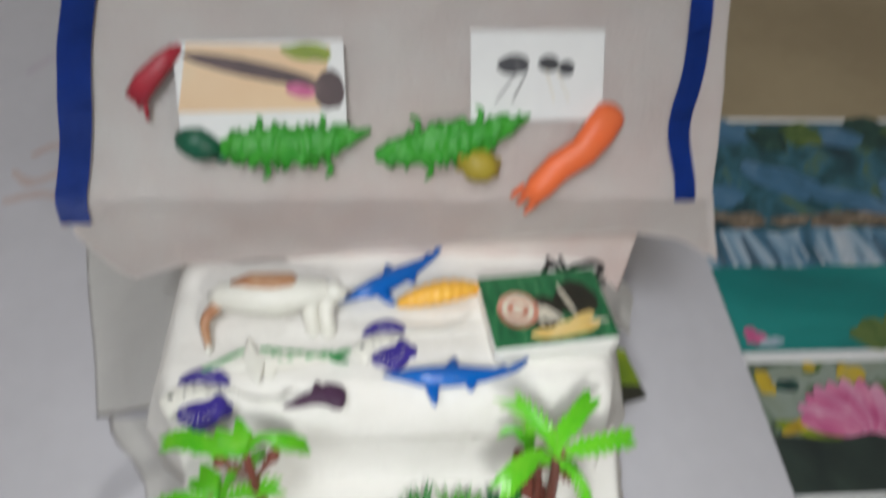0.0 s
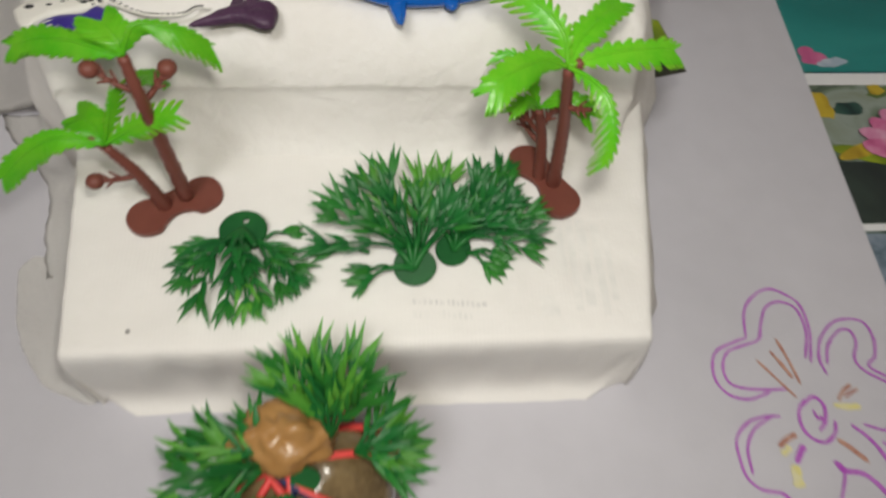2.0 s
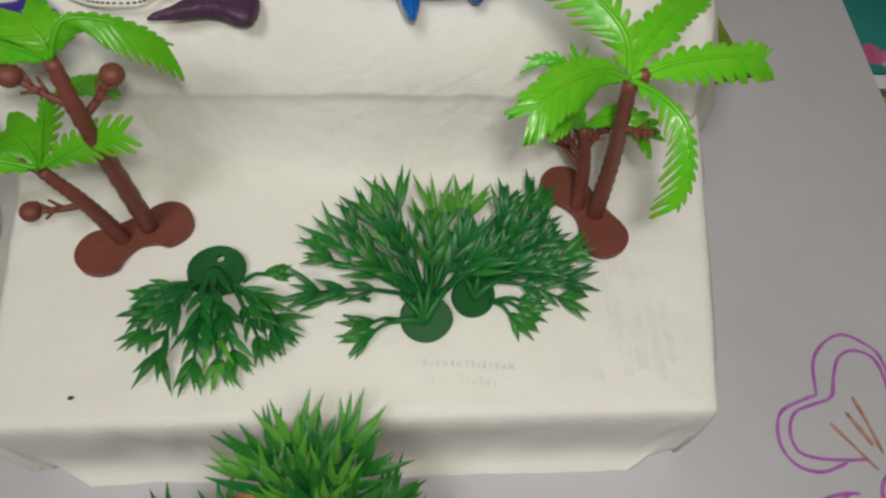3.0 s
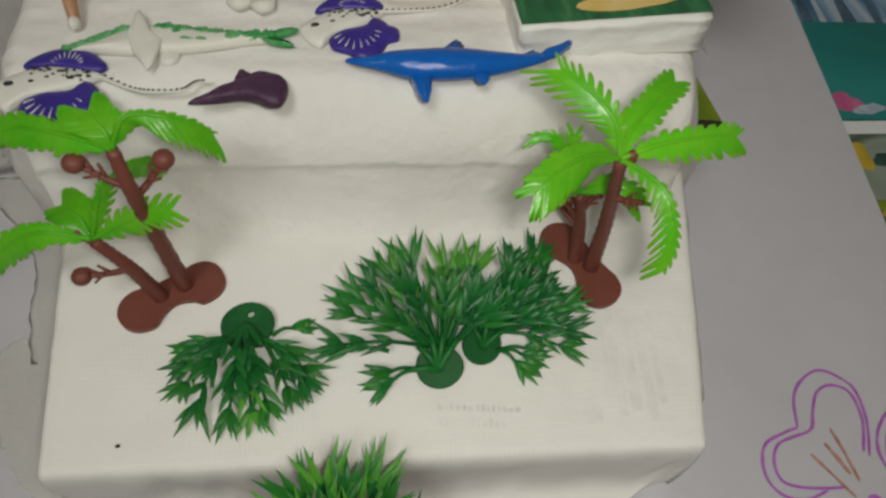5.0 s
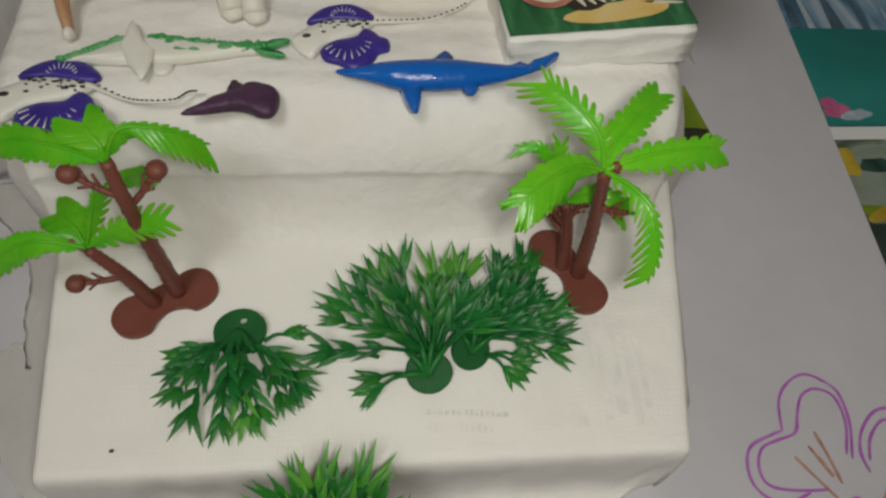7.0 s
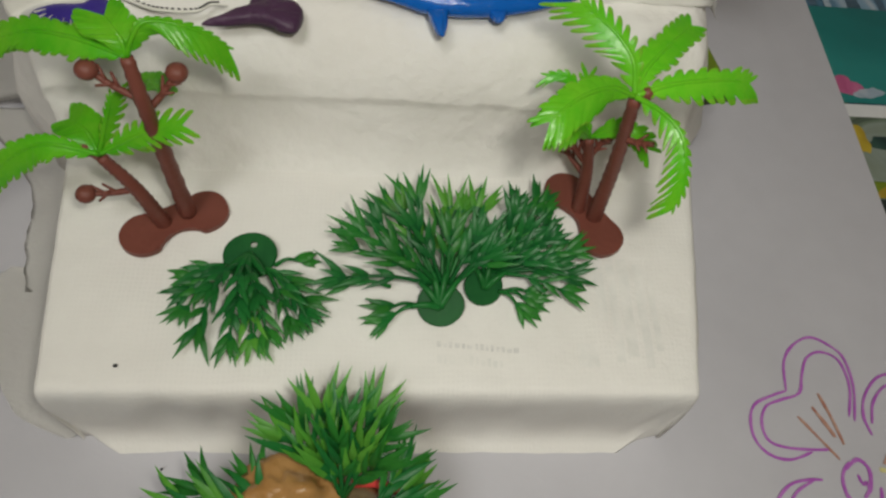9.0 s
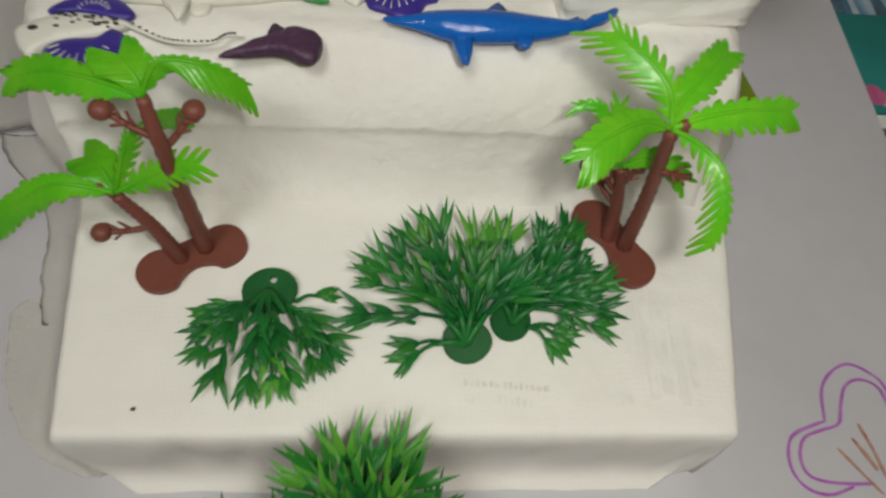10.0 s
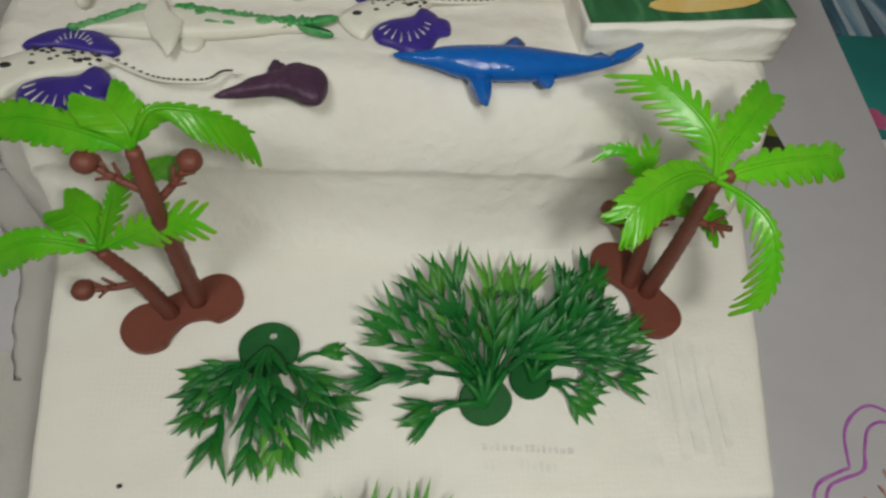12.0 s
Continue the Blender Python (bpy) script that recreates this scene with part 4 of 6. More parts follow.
frond(palm_r, [(0.0800, 0.2485, 0.1015), (0.0770, 0.2545, 0.1100), (0.0762, 0.2590, 0.1190)], 0.0034, 0.0030, 0.50, 0.3, 7, TO_LEFT)
frond(palm_r, [(0.0800, 0.2485, 0.1015), (0.0740, 0.2440, 0.1095), (0.0680, 0.2400, 0.1090)], 0.0034, 0.0034, 0.60, 0.3, 7, TO_LEFT)
tagged(palm_r, "twin toy palm with a spreading bright green crown", "toy palm", group="toy palms")


# ---- plastic aquarium plants ----
def blade(bm, a, b, wide, normal, mat=0):
    """One lance-shaped leaf, folded a little along its rib."""
    d = b - a
    side = d.cross(normal)
    side = side.normalized() if side.length > 1e-9 else V(1, 0, 0)
    up = side.cross(d).normalized()
    ts, ws, arch = (0.0, 0.24, 0.5, 0.76, 1.0), (0.3, 0.88, 0.94, 0.46, 0.0), (0.0, 0.5, 0.7, 0.4, -0.5)
    rib = [a + d * t + up * wide * h for t, h in zip(ts, arch)]
    thin = up * 0.0003
    for lift in (V(0, 0, 0), thin):
        left = [bm.verts.new(p + side * wide * w - up * wide * 0.3 * w - lift) for p, w in zip(rib[:4], ws)]
        mid = [bm.verts.new(p - lift) for p in rib]
        right = [bm.verts.new(p - side * wide * w - up * wide * 0.3 * w - lift) for p, w in zip(rib[:4], ws)]
        fs = []
        for i in range(3):
            fs.append(bm.faces.new((left[i], mid[i], mid[i + 1], left[i + 1])))
            fs.append(bm.faces.new((mid[i], right[i], right[i + 1], mid[i + 1])))
        fs += [bm.faces.new((left[3], mid[3], mid[4])), bm.faces.new((mid[3], right[3], mid[4]))]
        for k, f in enumerate(fs):  # the foot of a pale leaf is as dark as the stem
            f.material_index, f.smooth = (mat if k > 1 else 0), True


def spray(owner, base, tip, leaf, rng, mats, spread=0.62, pairs=3, sag=0.0, wide=0.00082, normal=None, start=0.4):
    """A stem with lance-shaped leaves in loose pairs along it and three at its end."""
    o = owner.location
    base, tip = Vector(base), Vector(tip)
    normal = normal or V(0, -0.35, 1)
    line = bend([base, base.lerp(tip, 0.5) + V(0, 0, sag), tip], 5)
    bm = bmesh.new()
    tube(bm, [p - o for p in line], 0.0009, 6, 0, 0.0005)
    d = (tip - base).normalized()
    side = d.cross(normal).normalized()
    up = side.cross(d).normalized()
    for k in range(pairs):
        s = start + (0.94 - start) * (k + 0.3 * rng.random()) / max(1, pairs - 1)
        p = base.lerp(tip, s) + V(0, 0, sag * (1 - (2 * s - 1) ** 2))
        for g in (-1, 1):
            a = spread * (1.0 - 0.35 * s) * (0.55 + 0.55 * rng.random())
            l = leaf * (0.9 + 0.65 * rng.random())
            way = d * math.cos(a) + side * g * math.sin(a) + up * (rng.random() - 0.3) * 0.6
            blade(bm, p - o, p + way.normalized() * l - o, wide * (0.85 + 0.40 * rng.random()), up, 1 if rng.random() < 0.55 + 0.3 * s else 0)
    for g in (-0.62, -0.22, 0.2, 0.60):
        way = d + side * (g + 0.2 * (rng.random() - 0.5)) + up * (rng.random() - 0.35) * 0.4
        blade(bm, tip - o, tip + way.normalized() * leaf * (1.0 + 0.6 * rng.random()) - o, wide * 1.08, up, 1)
    return part("leaf_spray", bm, mats, owner)


def foot_disc(owner, place, r, tilt=(0, 0, 0), hole=True):
    """The moulded round foot of a plant, with a pin hole."""
    bm = bmesh.new()
    n = 22
    m = Euler([radians(a) for a in tilt]).to_matrix()
    hr = r * (0.13 if hole else 0.02)
    hc = V(r * 0.12, r * 0.45, 0) if hole else V(0, 0, 0)
    rings = []
    for rad, z, c in ((r, 0.0, V(0, 0, 0)), (r, 0.0009, V(0, 0, 0)), (r * 0.95, 0.0013, V(0, 0, 0)), (hr, 0.0013, hc), (hr, 0.0, hc)):
        rings.append([bm.verts.new(m @ (c + V(rad * (1 + 0.05 * math.sin(4 * math.pi * k / n + 1) + 0.03 * math.sin(6 * math.pi * k / n)) * math.cos(2 * math.pi * k / n), rad * (1 + 0.05 * math.sin(4 * math.pi * k / n + 1)) * math.sin(2 * math.pi * k / n), z)) + Vector(place) - owner.location) for k in range(n)])
    rings.append(rings[0])
    for a, b in zip(rings, rings[1:]):
        for k in range(n):
            bm.faces.new((a[k], a[(k + 1) % n], b[(k + 1) % n], b[k]))
    return part("foot", bm, FOOT, owner, "round green foot with a pin hole" if hole else "", smooth=False)


def stems(owner, hub, ends, r=0.0011):
    """Thick moulded stems that fan out from the foot."""
    for end in ends:
        bm = bmesh.new()
        a, b = V(*hub) - owner.location, V(*end) - owner.location
        tube(bm, bend([a, a.lerp(b, 0.5) + V(0, 0, 0.0012), b], 5), r * 1.2, 8, 0, r * 0.7)
        part("stem", bm, LEAF, owner)


def fan(owner, root, ends, share, leaf, mats, pairs=3, sag=0.003, wide=0.00104, start=0.4):
    """Leaf sprays from a root towards the places that their end leaves reach."""
    for k, end in enumerate(ends):
        a, b = V(*root), V(*end)
        a.x += 0.10 * (b.x - a.x)
        spray(owner, a, a.lerp(b, share * (0.78 + 0.36 * rng.random())), leaf * (0.78 + 0.26 * rng.random()), rng, mats[k % len(mats)], pairs=pairs, sag=sag, wide=wide, start=start)


rng = random.Random(4)
Z1 = top1(-0.035, 0.222)
plant_a = empty("plastic_plant", (-0.034, 0.222, Z1))
foot_disc(plant_a, (-0.0340, 0.2243, Z1 + 0.0026), 0.0090, (12, 0, 0))
DEEP, MID, BRIGHT = [LEAF_DARK, LEAF], [LEAF, LEAF_TIP], [LEAF, LEAF_PALE]
fan(plant_a, (-0.0395, 0.2185, Z1 + 0.006), [(-0.0589, 0.2137, 0.0575), (-0.0618, 0.2035, 0.0570), (-0.0592, 0.1945, 0.0565), (-0.0508, 0.1865, 0.0560)], 0.66, 0.0090, [MID, DEEP, MID], pairs=3)
fan(plant_a, (-0.0345, 0.2165, Z1 + 0.006), [(-0.0384, 0.1855, 0.0560), (-0.0284, 0.1828, 0.0555), (-0.0215, 0.1855, 0.0560)], 0.70, 0.0092, [MID, BRIGHT, MID], pairs=3)
fan(plant_a, (-0.0290, 0.2175, Z1 + 0.006), [(-0.0116, 0.1869, 0.0560), (-0.0046, 0.1919, 0.0565), (-0.0058, 0.2019, 0.0570), (-0.0142, 0.2106, 0.0575)], 0.66, 0.0088, [MID, DEEP, MID], pairs=3)
fan(plant_a, (-0.0260, 0.2195, Z1 + 0.005), [(-0.0122, 0.2238, 0.0580)], 0.62, 0.0068, [MID], pairs=2, start=0.7)
fan(plant_a, (-0.0350, 0.2185, Z1 + 0.007), [(-0.0480, 0.2020, 0.0650), (-0.0350, 0.1960, 0.0660), (-0.0270, 0.2010, 0.0655)], 0.62, 0.0088, [DEEP], pairs=3, wide=0.00112)
stems(plant_a, (-0.0340, 0.2235, Z1 + 0.0046), ((-0.0405, 0.2150, Z1 + 0.0068), (-0.0370, 0.2130, Z1 + 0.0075), (-0.0325, 0.2120, Z1 + 0.0078), (-0.0275, 0.2145, Z1 + 0.0070)), 0.0014)
tagged(plant_a, "dark green plastic aquarium plant lying with its leaves spread", "plastic plant", group="plastic plants")

Z1 = top1(0.035, 0.21)
plant_b = empty("plastic_plant", (0.032, 0.206, Z1))
foot_disc(plant_b, (0.0330, 0.2066, Z1 + 0.0034), 0.0080, (26, 10, -18), hole=False)
root = (0.0335, 0.2130, Z1 + 0.007)
fan(plant_b, root, [(-0.0065, 0.2255, 0.0720), (-0.0055, 0.2130, 0.0660), (0.0007, 0.2290, 0.0740), (0.0066, 0.2343, 0.0745)], 0.74, 0.0105, [MID, DEEP], pairs=3)
fan(plant_b, root, [(0.0099, 0.2455, 0.0725), (0.0148, 0.2456, 0.0730), (0.0221, 0.2476, 0.0735)], 0.66, 0.0110, [MID, BRIGHT], pairs=2)
fan(plant_b, root, [(0.0328, 0.2508, 0.0705), (0.0388, 0.2530, 0.0695), (0.0451, 0.2518, 0.0700), (0.0500, 0.2470, 0.0720)], 0.64, 0.0115, [BRIGHT], pairs=2)
fan(plant_b, (0.0345, 0.2120, Z1 + 0.009), [(0.0060, 0.2230, 0.0780), (0.0200, 0.2330, 0.0800), (0.0360, 0.2360, 0.0800), (0.0480, 0.2290, 0.0760)], 0.62, 0.0105, [MID, DEEP], pairs=3, wide=0.00112)
fan(plant_b, (0.0270, 0.2055, Z1 + 0.005), [(0.0040, 0.2026, 0.0590), (0.0078, 0.1972, 0.0575)], 0.58, 0.0085, [MID], pairs=2, start=0.7)
fan(plant_b, (0.0180, 0.2120, Z1 + 0.006), [(-0.0078, 0.2140, 0.0590)], 0.70, 0.0075, [MID], pairs=1, start=0.5)
fan(plant_b, (0.0370, 0.2140, Z1 + 0.008), [(0.0580, 0.2330, 0.0740), (0.0600, 0.2250, 0.0700), (0.0520, 0.2210, 0.0740)], 0.62, 0.0100, [DEEP, MID], pairs=3)
stems(plant_b, (0.0325, 0.2050, Z1 + 0.0050), ((0.0225, 0.2045, Z1 + 0.0062), (0.0255, 0.2125, Z1 + 0.0085), (0.0300, 0.2155, Z1 + 0.0110), (0.0345, 0.2160, Z1 + 0.0115), (0.0395, 0.2140, Z1 + 0.0095)), 0.0013)
tagged(plant_b, "bushy mid green plastic aquarium plant on a round foot", "plastic plant", group="plastic plants")

plant_c = empty("plastic_plant", (0.049, 0.213, Z1))
foot_disc(plant_c, (0.0485, 0.2140, Z1 + 0.0032), 0.0070, (18, 6, 12), hole=False)
root = (0.0500, 0.2180, Z1 + 0.007)
fan(plant_c, root, [(0.0625, 0.2465, 0.0720), (0.0679, 0.2510, 0.0700), (0.0735, 0.2530, 0.0675), (0.0785, 0.2535, 0.0665)], 0.72, 0.0095, [DEEP, MID], pairs=3)
fan(plant_c, root, [(0.0790, 0.2425, 0.0685), (0.0812, 0.2340, 0.0680), (0.0873, 0.2272, 0.0670), (0.0878, 0.2205, 0.0655), (0.0890, 0.2155, 0.0645), (0.0825, 0.2095, 0.0620)], 0.72, 0.0090, [DEEP, DEEP, MID], pairs=3)
fan(plant_c, (0.0515, 0.2180, Z1 + 0.009), [(0.0600, 0.2380, 0.0800), (0.0700, 0.2370, 0.0800), (0.0750, 0.2280, 0.0760), (0.0740, 0.2190, 0.0720)], 0.62, 0.0092, [DEEP], pairs=3, wide=0.00112)
fan(plant_c, (0.0530, 0.2120, Z1 + 0.004), [(0.0641, 0.2033, 0.0570), (0.0703, 0.2071, 0.0575), (0.0713, 0.2116, 0.0580)], 0.58, 0.0070, [MID], pairs=1, start=0.8)
fan(plant_c, (0.0500, 0.2170, Z1 + 0.006), [(0.0500, 0.2330, 0.0720), (0.0420, 0.2250, 0.0680)], 0.62, 0.0095, [DEEP], pairs=3)
stems(plant_c, (0.0488, 0.2130, Z1 + 0.0046), ((0.0455, 0.2185, Z1 + 0.0085), (0.0505, 0.2205, Z1 + 0.0100), (0.0565, 0.2175, Z1 + 0.0085)), 0.0012)
tagged(plant_c, "dense dark green plastic aquarium plant leaning over a palm", "plastic plant", group="plastic plants")

# ---- the wrapped stone ornament in front ----
orn = empty("plant_ornament", (-0.008, 0.131, 0.0))
bm = bmesh.new()
ball(bm, (0, 0.004, 0.0215), (0.034, 0.0255, 0.0225), 0, 0.12, 3, 30, 18)
for w in bm.verts:
    w.co.z = max(w.co.z, 0.0004)
part("stone", bm, STONE, orn, "brown stone under glossy clear tape")
bm = bmesh.new()
ball(bm, (-0.0070, 0.0145, 0.049), (0.0180, 0.0122, 0.0110), 0, 0.36, 11, 36, 24)
part("top_lump", bm, TAN, orn, "tan lump wrapped in shiny crumpled film")
for k, (tilt, turn, off, m) in enumerate(((62, 38, 0.006, CORD_NAVY), (62, 38, 0.0085, CORD_RED), (75, 120, -0.004, CORD_RED), (80, 95, 0.002, CORD_NAVY), (78, 90, 0.0045, CORD_RED),
                                          (70, 140, 0.006, CORD_NAVY), (68, 142, 0.0085, CORD_RED), (84, 60, -0.006, CORD_RED), (82, 15, 0.004, CORD_RED))):
    rot = Euler((radians(tilt), 0, radians(turn))).to_matrix()
    line = []
    for j in range(41):
        t = 2 * math.pi * j / 40
        d = rot @ V(math.cos(t), math.sin(t), 0) + rot @ V(0, 0, off * 18)
        d.normalize()
        p = V(d.x * 0.0355, 0.004 + d.y * 0.0270, 0.0215 + d.z * 0.0238)
        p.z = max(p.z, 0.0016)
        line.append(p)
    bm = bmesh.new()
    tube(bm, line, 0.0015, 7)
    part("cord", bm, m, orn, "coral red cord" if m is CORD_RED else "navy blue cord")
rng = random.Random(9)
foot_disc(orn, (-0.007, 0.1305, 0.0455), 0.0050, (35, 0, 0), hole=False)
groups = [  # root, middle way in degrees, reach, fan, count, height at the tips, leaf
    ((-0.002, 0.146, 0.050), 88, 0.021, 92, 6, 0.060, 0.0125),
    ((0.002, 0.143, 0.052), 80, 0.011, 90, 4, 0.064, 0.0115),
    ((-0.022, 0.134, 0.046), 186, 0.026, 88, 6, 0.040, 0.0125),
    ((-0.019, 0.136, 0.049), 160, 0.014, 90, 3, 0.052, 0.0120),
    ((0.010, 0.139, 0.046), 12, 0.016, 88, 5, 0.044, 0.0115),
    ((-0.012, 0.125, 0.048), 254, 0.019, 125, 5, 0.034, 0.0118)]
for (bx, by, bz), mid, reach, fan, count, top, leaf in groups:
    for k in range(count):
        a = radians(mid - fan / 2 + fan * k / (count - 1))
        r = reach * (0.8 + 0.3 * rng.random())
        tip = (bx + r * math.cos(a), by + r * math.sin(a) * 0.95, top + 0.006 * (rng.random() - 0.5))
        spray(orn, (bx, by, bz), tip, leaf, rng, [LEAF, LEAF_PALE if mid < 200 and k % 2 else LEAF_TIP], sag=0.005, pairs=3, wide=0.00118, start=0.35)
tagged(orn, "stone ornament wound with red and navy cords under plastic leaves", "ornament")

# ---- toys on the middle step ----
def z2(x, y):
    return top2(x, y) - 0.002 * max(0.0, 1 - (y - 0.268) / 0.012)


def creature(name, bm, mats, place, turn, label, category, group="toy sea creatures"):
    ob = mesh_object(name, bm, mats)
    ob.matrix_world = pose(*place, 0, 0, turn)
    return tagged(ob, label, category, group)


def toy(name, place, turn, label, category, pieces, group="toy sea creatures", size=1.0):
    """A toy made of a body and the parts that grow out of it."""
    ob = empty(name)
    ob.matrix_world = pose(*place, 0, 0, turn)
    for pname, bm, mats, plabel, *subs in pieces:
        bmesh.ops.scale(bm, vec=(size, size, size), verts=bm.verts)
        own = part(pname, bm, mats, ob, plabel)
        for sname, sbm, smat in subs:
            bmesh.ops.scale(sbm, vec=(size, size, size), verts=sbm.verts)
            part(sname, sbm, smat, own)
    return tagged(ob, label, category, group)


def fin_piece(outline, z, thick, dome=0.0):
    """A fin: a plate with soft edges."""
    bm = bmesh.new()
    plate(bm, [(x, y, z) for x, y in outline], (0, 0, 1), thick, soft=True)
    bmesh.ops.bevel(bm, geom=[e for e in bm.edges if abs(e.verts[0].co.z - e.verts[1].co.z) < 1e-7], offset=thick * 0.3, segments=1, affect="EDGES")
    return bm


def domed(outline, h, z=0.0, mat=0, soft=3):
    """A soft moulded shape: an outline that rises in rounded steps towards its middle."""
    bm = bmesh.new()
    line = rounded([V(x, y, 0) for x, y in outline], soft)
    c = sum(line, V(0, 0, 0)) / len(line)
    rings = []
    for k, up in ((1.0, 0.0), (1.0, 0.35), (0.94, 0.66), (0.80, 0.86), (0.52, 0.97), (0.2, 1.0)):
        rings.append([bm.verts.new(V(c.x + (p.x - c.x) * k, c.y + (p.y - c.y) * k, z + h * up)) for p in line])
    for a, b in zip(rings, rings[1:]):
        for i in range(len(line)):
            j = (i + 1) % len(line)
            f = bm.faces.new((a[i], a[j], b[j], b[i]))
            f.material_index, f.smooth = mat, True
    for ring in (rings[0][::-1], rings[-1]):
        f = bm.faces.new(ring)
        f.material_index, f.smooth = mat, True
    bmesh.ops.recalc_face_normals(bm, faces=bm.faces[:])
    return bm


def shark(L):
    """A long-snouted swimmer, nose at -x."""
    bm = bmesh.new()
    xs = [-0.48, -0.465, -0.41, -0.34, -0.28, -0.21, -0.14, 0.0, 0.10, 0.19, 0.28, 0.345, 0.41, 0.46, 0.52]
    ws = [0.007, 0.015, 0.024, 0.039, 0.057, 0.074, 0.084, 0.087, 0.081, 0.069, 0.054, 0.041, 0.031, 0.024, 0.013]
    ys = [0.018, 0.018, 0.010, 0.006, 0.005, -0.006, -0.015, -0.013, -0.013, -0.013, -0.008, -0.003, 0.0, 0.004, 0.028]
    zs = [0.07] * 11 + [0.072, 0.08, 0.09, 0.11]
    loft(bm, [V(x, y, z) * L for x, y, z in zip(xs, ys, zs)], [w * L for w in ws], [w * L * 0.8 for w in ws], 14)
    for w in bm.verts:
        w.co.z = max(w.co.z, 0.0)
    z, t = 0.05 * L, 0.035 * L
    fins = {"back_fin": [(-0.03, 0.05), (0.08, 0.05), (0.077, 0.092), (0.068, 0.138), (0.045, 0.136), (0.01, 0.105)],
            "breast_fin": [(-0.18, -0.05), (-0.085, -0.05), (-0.089, -0.11), (-0.088, -0.168), (-0.100, -0.225), (-0.118, -0.250), (-0.154, -0.19)],
            "belly_fin": [(0.11, -0.05), (0.20, -0.05), (0.188, -0.092), (0.178, -0.128), (0.150, -0.143), (0.125, -0.11)],
            "rear_fin": [(0.33, 0.01), (0.455, 0.01), (0.450, 0.028), (0.430, 0.060), (0.405, 0.056)],
            "tail_fin": [(0.44, -0.020), (0.52, 0.0036), (0.565, 0.038), (0.602, 0.072), (0.596, 0.092), (0.527, 0.055), (0.45, 0.022)]}
    return [("body", bm, BLUE, "")] + [(k, fin_piece([(x * L, y * L) for x, y in v], 0.085 * L if k == "tail_fin" else z, t), BLUE, "") for k, v in fins.items()]


toy("toy_shark", (0.0375, 0.2908, z2(0.044, 0.292)), 1, "glossy blue plastic toy shark lying on tissue paper", "toy shark", shark(0.0715))
toy("toy_shark", (0.0075, 0.3560, z2(0.018, 0.356)), 32, "blue plastic toy shark beside the pink riser", "toy shark", shark(0.070))


RAY = [IVORY, INDIGO, BLACK]


def ray_toy(tail):
    """A flat ray: ivory body, two indigo wings with pale ribs, dark spots and a thin tail."""
    pieces = []
    body = [(-0.0221, -0.0010), (-0.0175, 0.0032), (-0.0110, 0.0068), (-0.0050, 0.0084), (0.0033, 0.0078), (0.0130, 0.0058), (0.0105, 0.0028), (0.0050, -0.0012), (-0.0020, -0.0040), (-0.0080, -0.0062), (-0.0120, -0.0100), (-0.0150, -0.0122), (-0.0190, -0.0085), (-0.0215, -0.0040)]
    bm = domed(body, 0.0040)
    rng = random.Random(3)
    for k in range(30):  # dark spots crowd along the back
        x = -0.010 + 0.020 * rng.random()
        y = 0.0030 - 0.10 * x + 0.0050 * (rng.random() - 0.4)
        r = 0.0004 + 0.0004 * rng.random()
        ball(bm, (x, y, 0.0038), (r * 1.3, r * 0.8, 0.0005), 2, 0, 0, 7, 4)
    for x, y, r in ((-0.0155, -0.0018, 0.0016), (-0.0085, -0.0005, 0.0011)):
        ball(bm, (x, y, 0.0037), (r * 1.2, r * 0.8, 0.0006), 2, 0, 0, 9, 5)
    pieces.append(("body", bm, RAY, "ivory body with dark spots"))
    upper = [(-0.0150, 0.0088), (-0.0112, 0.0138), (-0.0050, 0.0172), (0.0033, 0.0178), (0.0094, 0.0146), (0.0136, 0.0095), (0.0098, 0.0066), (0.0034, 0.0074), (-0.0036, 0.0086), (-0.0096, 0.0078)]
    lower = [(0.0086, 0.0022), (0.0125, -0.0004), (0.0145, -0.0036), (0.0176, -0.0056), (0.0170, -0.0115), (0.0126, -0.0130), (0.0096, -0.0174), (0.0040, -0.0210), (-0.0002, -0.0206), (-0.0041, -0.0172), (-0.0093, -0.0145), (-0.0109, -0.0106), (-0.0102, -0.0074), (-0.0050, -0.0040), (0.0020, -0.0030), (0.0055, -0.0016)]
    for outline, cx, cy, g in ((upper, 0.0005, 0.0060, 1), (lower, 0.0010, -0.0040, -1)):
        bm = domed(outline, 0.0030, 0.0004, 1)
        ribs = []
        for k in range(9):  # pale ribs spread out from the body
            a = radians((38 if g > 0 else 28) + (13 if g > 0 else 15) * k)
            r0, r1 = (0.0055, 0.0092 - 0.0006 * abs(k - 4)) if g > 0 else (0.0078 + 0.0008 * (k % 2), 0.0132 - 0.0006 * abs(k - 5))
            p, q = (V(cx + r * math.cos(a), cy + g * r * math.sin(a), 0.0031) for r in (r0, r1))
            side = (q - p).cross(V(0, 0, 1)).normalized() * 0.00022
            rib = bmesh.new()
            plate(rib, [p - side * 0.5, p + side * 0.5, q + side, q - side], (0, 0, 1), 0.0004)
            ribs.append(("rib", rib, IVORY))
        pieces.append(("wing", bm, RAY, "indigo wing with pale ribs", *ribs))
    bm = bmesh.new()
    tube(bm, bend([(0.010, 0.0050, 0.0022)] + [V(*p, 0.0014) for p in tail], 6), 0.0008, 7, 0, 0.0003)
    line = bend([(0.012, 0.0056, 0.0028)] + [V(p[0], p[1] + 0.0004, 0.0021) for p in tail], 5)
    for a in line[1:-3:1]:
        ball(bm, a, (0.0007, 0.00032, 0.0004), 2, 0, 0, 6, 4)
    pieces.append(("tail", bm, RAY, "thin ivory tail with dark dots"))
    return pieces


